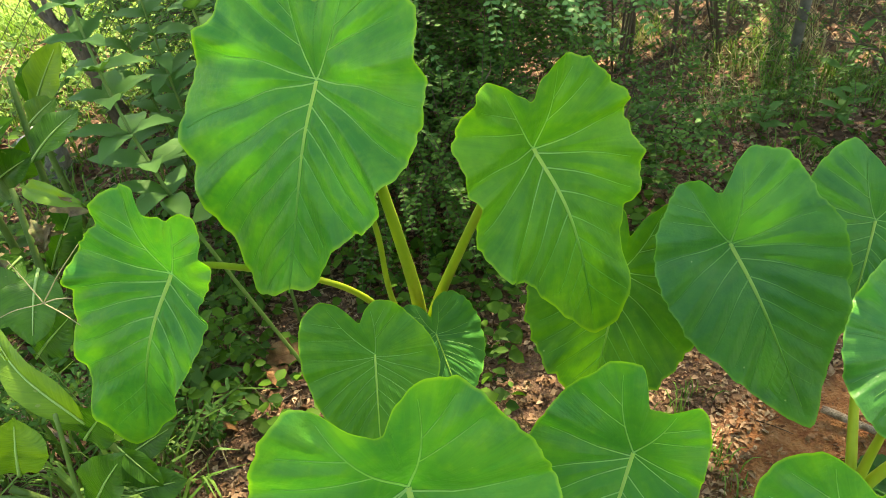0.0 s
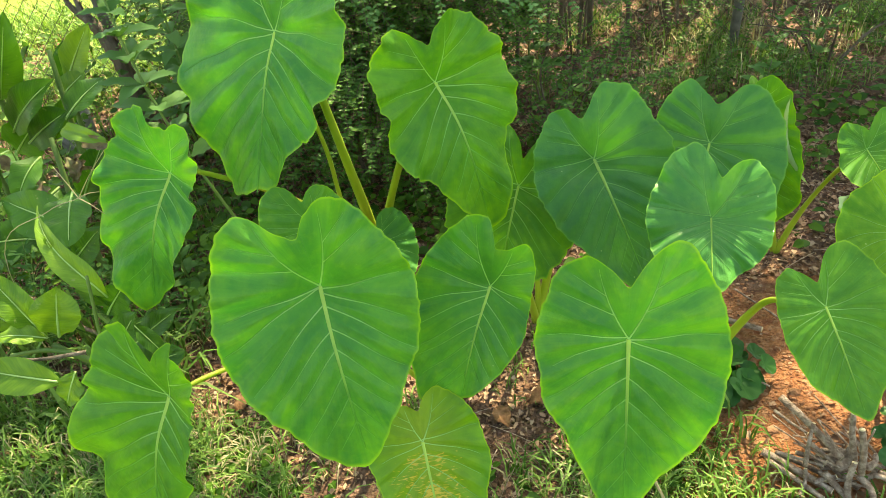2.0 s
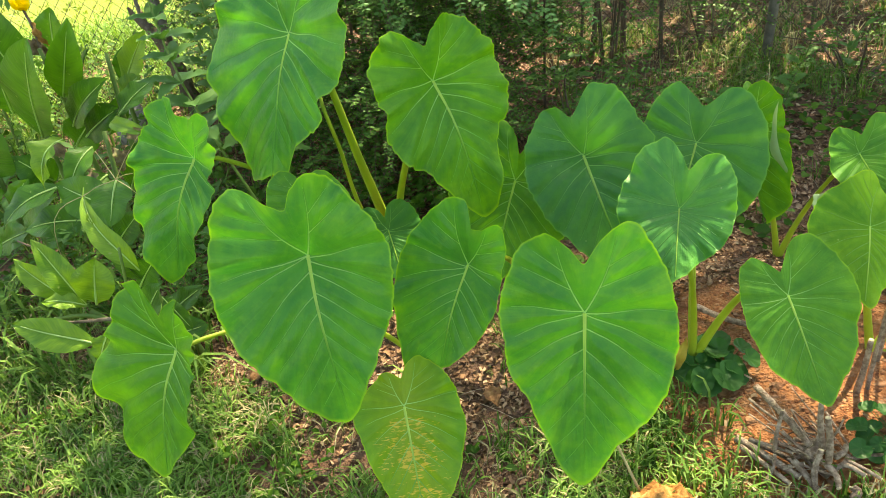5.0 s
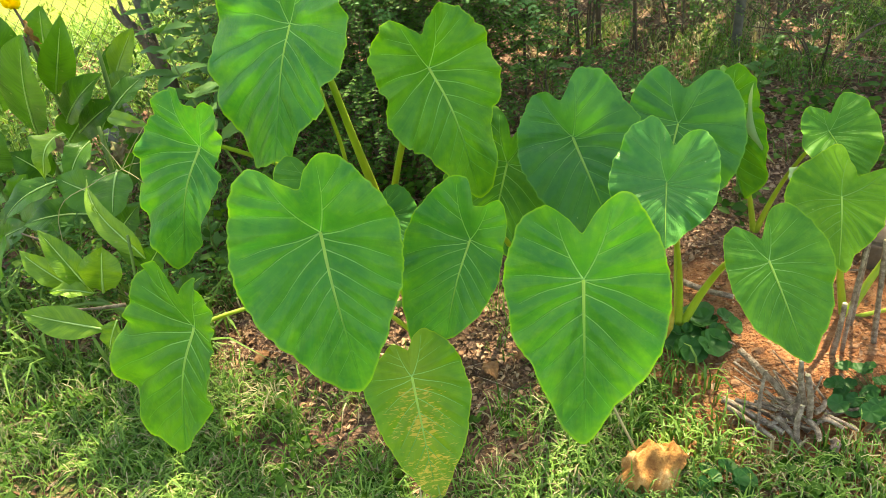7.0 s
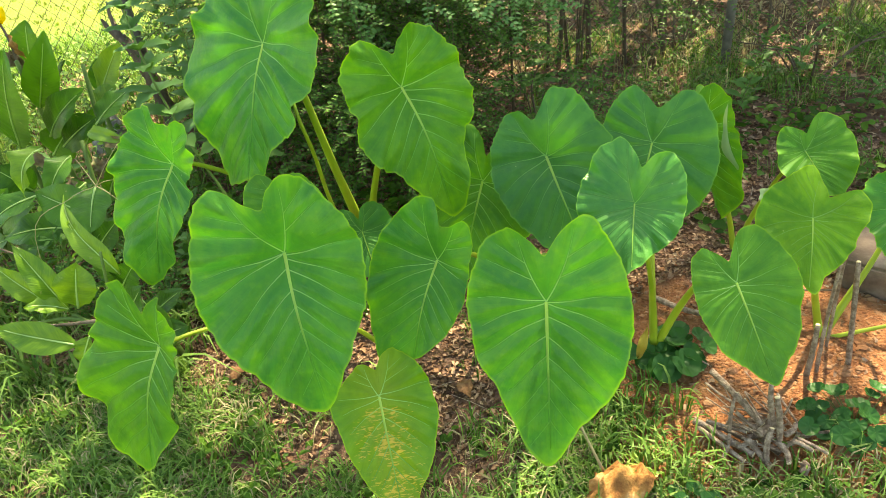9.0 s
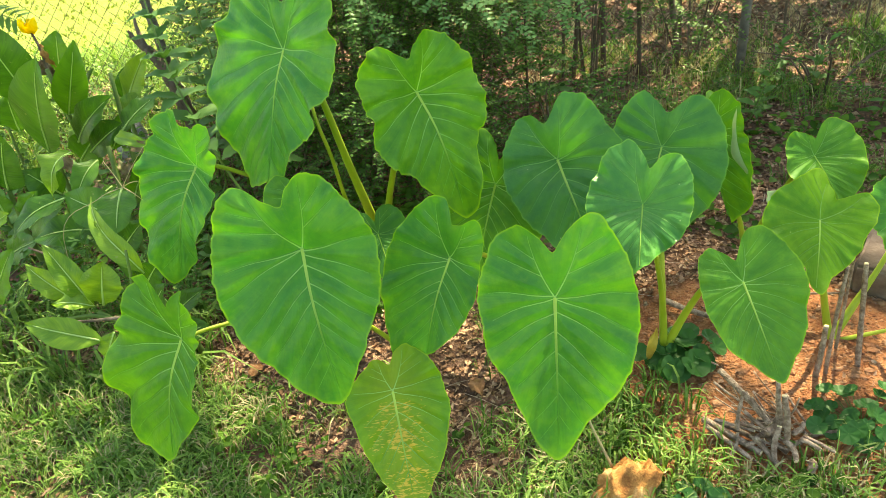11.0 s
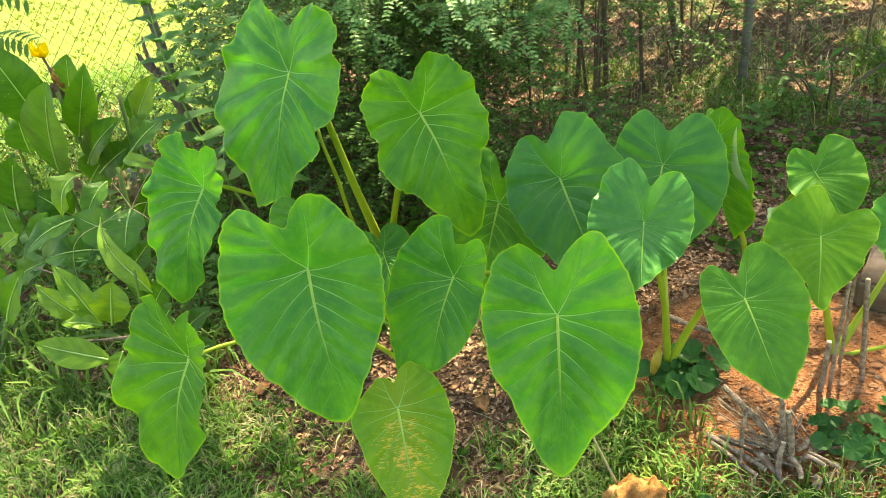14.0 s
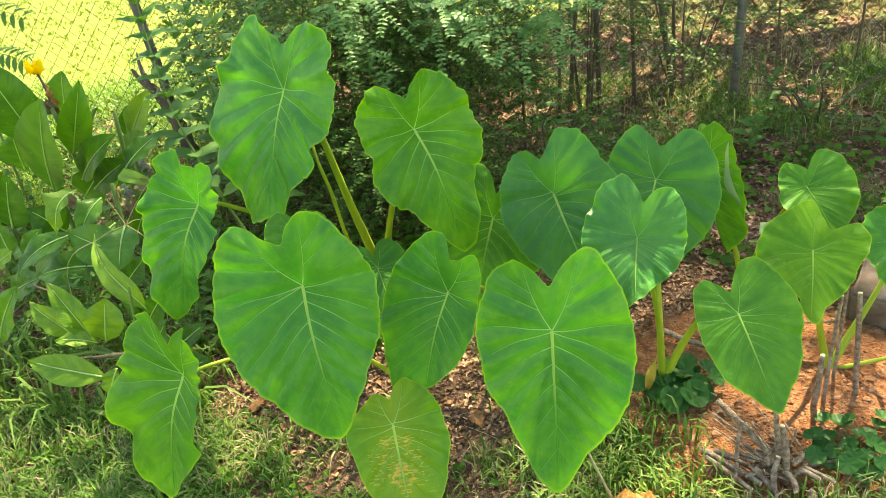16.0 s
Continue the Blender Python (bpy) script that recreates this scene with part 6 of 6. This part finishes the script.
for i in range(18):
    ang = rs.uniform(1.75, 3.0) if i < 12 else rs.uniform(-0.3, 1.2)
    L = rs.uniform(0.06, 0.15) if i < 12 else rs.uniform(0.05, 0.10)
    e = Vector((PX + rs.uniform(-0.07, 0.07), PY + rs.uniform(-0.05, 0.06), height(PX, PY) + rs.uniform(0.006, 0.035)))
    o = e + Vector((math.cos(ang) * L, math.sin(ang) * L * 0.9, rs.uniform(-0.02, 0.05)))
    o.z = max(o.z, height(o.x, o.y) + 0.006)
    r = rs.choice((0.0025, 0.0035, 0.005, 0.006, 0.0075))
    if i % 3:
        stick(o, e, r, i)
    else:
        stick(e, o, r, i)
for i in range(22):
    ang, L = rs.uniform(1.6, 3.1), rs.uniform(0.06, 0.16)
    e = Vector((PX + rs.uniform(-0.09, 0.05), PY + rs.uniform(-0.05, 0.06), height(PX, PY) + rs.uniform(0.02, 0.08)))
    o = e + Vector((math.cos(ang) * L, math.sin(ang) * L * 0.9, rs.uniform(-0.03, 0.05)))
    o.z = max(o.z, height(o.x, o.y) + 0.006)
    stick(o, e, rs.uniform(0.0014, 0.0024), 160 + i, "splinter", "splinters in the stick pile", "thin pale splinter among cut sticks")
PILE = (((0.943, 0.740, 0.192), (1.047, 0.600, 0.129), 0.0104),
        ((0.926, 0.720, 0.166), (0.981, 0.650, 0.161), 0.0044),
        ((0.990, 0.640, 0.136), (1.033, 0.590, 0.118), 0.0060),
        ((0.963, 0.590, 0.118), (0.982, 0.640, 0.208), 0.0064),
        ((1.034, 0.580, 0.117), (1.074, 0.620, 0.140), 0.0136),
        ((1.101, 0.580, 0.113), (1.138, 0.620, 0.108), 0.0088),
        ((0.891, 0.660, 0.086), (1.019, 0.550, 0.073), 0.0120),
        ((0.920, 0.650, 0.095), (1.011, 0.600, 0.101), 0.0052),
        ((0.941, 0.540, 0.071), (0.966, 0.590, 0.106), 0.0060),
        ((1.006, 0.580, 0.102), (1.054, 0.520, 0.063), 0.0104),
        ((0.895, 0.630, 0.089), (0.991, 0.530, 0.074), 0.0080),
        ((0.982, 0.570, 0.082), (1.030, 0.570, 0.100), 0.0072))
SHOOTS = (((1.078, 0.600, 0.120), (1.065, 0.640, 0.239), 0.0088),
        ((1.084, 0.570, 0.108), (1.070, 0.600, 0.229), 0.0100),
        ((1.046, 0.530, 0.069), (1.060, 0.570, 0.150), 0.0092),
        ((1.080, 0.570, 0.099), (1.093, 0.510, 0.087), 0.0096),
        ((1.078, 0.620, 0.140), (1.062, 0.630, 0.184), 0.0044),
        ((1.104, 0.620, 0.144), (1.120, 0.630, 0.191), 0.0032),
        ((1.033, 0.610, 0.151), (1.003, 0.630, 0.195), 0.0032),
        ((1.131, 0.580, 0.101), (1.190, 0.530, 0.099), 0.0056),
        ((1.117, 0.570, 0.101), (1.158, 0.540, 0.098), 0.0076),
        ((1.095, 0.600, 0.137), (1.091, 0.620, 0.168), 0.0048),
        ((1.126, 0.500, 0.061), (1.128, 0.520, 0.079), 0.0128))
for i, (a, b, r) in enumerate(PILE):
    stick(a, b, r * 0.85, 120 + i)
for i, (a, b, r) in enumerate(SHOOTS):
    stick(a, b, r * 0.85, 100 + i, "stump_shoot", "cut shoots of a stump", "upright grey shoot cut off short")
for i, (a, b, r) in enumerate((((1.24, 0.84, 0.05), (1.25, 0.86, 0.24), 0.0085), ((1.27, 0.85, 0.05), (1.30, 0.92, 0.40), 0.0060), ((1.37, 0.88, 0.05), (1.35, 0.93, 0.40), 0.0080), ((1.33, 0.95, 0.05), (1.36, 1.03, 0.40), 0.005))):
    stick(a, b, r, 130 + i, "dry_stalk", "dry stalks in the clay", "upright dry grey-brown stalk")
for i, (a, b, r) in enumerate((((0.86, 1.20, 0.09), (1.02, 1.08, 0.10), 0.010), ((0.82, 1.02, 0.08), (0.97, 0.86, 0.10), 0.003), ((1.20, 1.20, 0.10), (1.42, 1.14, 0.14), 0.004), ((1.0, 1.28, 0.09), (1.10, 1.10, 0.10), 0.003), ((-1.25, 1.28, 0.12), (-0.98, 1.12, 0.16), 0.007))):
    stick(a, b, r, 140 + i, "branch", "loose branches on the ground", "dry grey-brown branch lying on the ground")


def round_leaf(at, size, face, turn, seed):
    """A small heart-shaped leaf with a notch at its stalk."""
    n = Vector(face).normalized()
    a = Vector((math.cos(turn), math.sin(turn), 0))
    a = (a - n * a.dot(n)).normalized()
    b = n.cross(a)
    V, F = [Vector(at)], []
    K = 36
    for ring, f in enumerate((0.45, 1.0)):
        for k in range(K):
            t = 2 * math.pi * k / K
            r = size * f * (1 - 0.45 * math.exp(-((t - math.pi) / 0.32) ** 2)) * (1 + 0.12 * math.cos(t)) * (1 + 0.045 * (k % 2) * ring)
            V.append(Vector(at) + a * r * math.cos(t) + b * r * math.sin(t) + n * (0.28 * size * f * f - 0.12 * size * ring * math.cos(2 * t) + 0.055 * size * f * math.cos(t * 7)))
    F += [(0, 1 + k, 1 + (k + 1) % K) for k in range(K)]
    F += [(1 + k, 1 + K + k, 1 + K + (k + 1) % K, 1 + (k + 1) % K) for k in range(K)]
    return [tuple(v) for v in V], [], F


def violet(at, rx, ry, n, seed, size, label):
    rnd = random.Random(seed)
    z0 = height(at[0], at[1])
    v = thing("violet_plant", (at[0], at[1], z0), label, "violet plant", "violets")
    for i in range(n):
        ang, r = rnd.uniform(0, 6.28), rnd.random() ** 0.5
        p = (at[0] + math.cos(ang) * r * rx, at[1] + math.sin(ang) * r * ry, z0 + rnd.uniform(0.018, 0.060))
        face = (math.cos(ang) * 0.35 + rnd.uniform(-.25, .25), math.sin(ang) * 0.3 - 0.25, 1)
        lf = part("leaf", local(round_leaf(p, size * rnd.uniform(0.7, 1.2), face, ang, i), v), VIOLET, v)
        base = (at[0] + math.cos(ang) * r * rx * 0.25, at[1] + math.sin(ang) * r * ry * 0.25, z0)
        part("stalk", local(tube([base, ((base[0] + p[0]) / 2, (base[1] + p[1]) / 2, p[2] * 0.8), p], [0.0016, 0.0012], 4, 3), v), STEM, lf)


violet((1.31, 0.665), 0.17, 0.10, 44, 1, 0.023, "glossy dark green violet clump on clay")
violet((0.84, 0.91), 0.09, 0.06, 12, 2, 0.038, "dark green round-leaved plant at the taro base")
violet((0.80, 0.40), 0.10, 0.05, 9, 3, 0.022, "small green round-leaved plant in the lawn")
violet((0.92, 0.95), 0.07, 0.06, 7, 4, 0.036, "dark green round-leaved plant at the taro base")

# the crumpled dry taro leaf with its stalk
dry = thing("dry_leaf", (0.67, 0.45, 0.06), "crumpled dry brown taro leaf on the grass", "fallen leaf")


def crumpled(cx, cy, cz, sx, sy, sz, seed):
    V, F = [], []
    NU, NV = 30, 16
    for i in range(NU):
        for j in range(NV):
            u, v = i / (NU - 1) * 2 - 1, j / (NV - 1) * 2 - 1
            e = 1 - 0.25 * u * u
            w = 1 + 0.25 * noise.noise(Vector((u * 2, v * 2, seed)))
            h = sz * (1.25 - 0.75 * abs(v) ** 1.4 - 0.35 * u * u) + 0.030 * noise.noise(Vector((u * 2.2, v * 2.2, seed + 5))) - 0.024 * abs(math.sin(u * 4.2 + 2.4 * v + seed)) - 0.012 * abs(math.sin(u * 7 - 5 * v)) + 0.006 * noise.noise(Vector((u * 9, v * 9, seed)))
            V.append((cx + u * sx * w + 0.35 * v * sy, cy + v * sy * e * w, cz + max(0.0, h)))
    for i in range(NU - 1):
        for j in range(NV - 1):
            a = i * NV + j
            F.append((a, a + 1, a + NV + 1, a + NV))
    return V, [], F


part("blade", local(crumpled(0.672, 0.435, 0.06, 0.078, 0.075, 0.095, 3), dry), DRY_LEAF, dry)
part("blade_fold", local(crumpled(0.668, 0.395, 0.055, 0.06, 0.04, 0.06, 8), dry), DRY_LEAF, dry)
part("stalk", local(tube([(0.63, 0.47, 0.11), (0.60, 0.50, 0.17), (0.575, 0.53, 0.22), (0.56, 0.60, 0.24)], [0.004, 0.003], 6, 5), dry), GRASS_DRY, dry, "straw-coloured dry stalk")

# other dry leaves lying loose
for i, (x, y, s, a) in enumerate(((0.33, 0.86, 0.06, 0.4), (-0.50, 0.86, 0.045, 1.2), (-0.62, 1.22, 0.055, 2.4), (-0.60, 1.46, 0.085, 0.3), (-0.54, 1.36, 0.060, 1.7), (-0.35, 1.16, 0.05, 2.9), (0.27, 0.78, 0.05, 2.0), (1.22, 0.56, 0.05, 0.2))):
    d = Vector((math.cos(a), math.sin(a), 0.15))
    p = Vector((x, y, height(x, y) + 0.012))
    solid("dry_leaf", big_leaf(p, p + d * s * 1.6, s, (0, -0.3, 1), 0.15, 0.7, 0.5, 0.008, i, 10, 6)[0], BROWN_LEAF, "curled dry brown leaf on the bed", "fallen leaf", group="loose dry leaves")

# yellow withered taro leaf hanging at the clay bed
yl = thing("yellow_leaf", (0.80, 0.92, 0.06), "small limp yellow leaf at the taro base", "fallen leaf")
part("blade", local(big_leaf((0.80, 0.92, 0.20), (0.77, 0.88, 0.10), 0.028, (-0.2, -0.9, 0.3), 0.1, 0.8, 0.5, 0.01, 2, 10, 6)[0], yl), plain_material("yellow_leaf", [(0.3, (0.30, 0.20, 0.03)), (0.7, (0.50, 0.38, 0.05))], 20, 0.6, 0.3, 0.3), yl)

# concrete paving block
def block(at, size, turn, label):
    bm = bmesh.new()
    bmesh.ops.create_cube(bm, size=1)
    for v in bm.verts:
        v.co = Vector((v.co.x * size[0], v.co.y * size[1], v.co.z * size[2]))
    bmesh.ops.bevel(bm, geom=bm.edges[:], offset=0.012, segments=2, affect="EDGES")
    bmesh.ops.subdivide_edges(bm, edges=bm.edges[:], cuts=2, use_grid_fill=True)
    for v in bm.verts:
        v.co += v.co.normalized() * 0.006 * noise.noise(v.co * 14)
    ob = solid("concrete_block", bm, CONCRETE, label, "block")
    ob.matrix_world = pose(*at, 0, 0, turn)


block((1.738, 1.293, 0.095), (0.42, 0.34, 0.14), -32, "worn grey-brown concrete block on the clay")
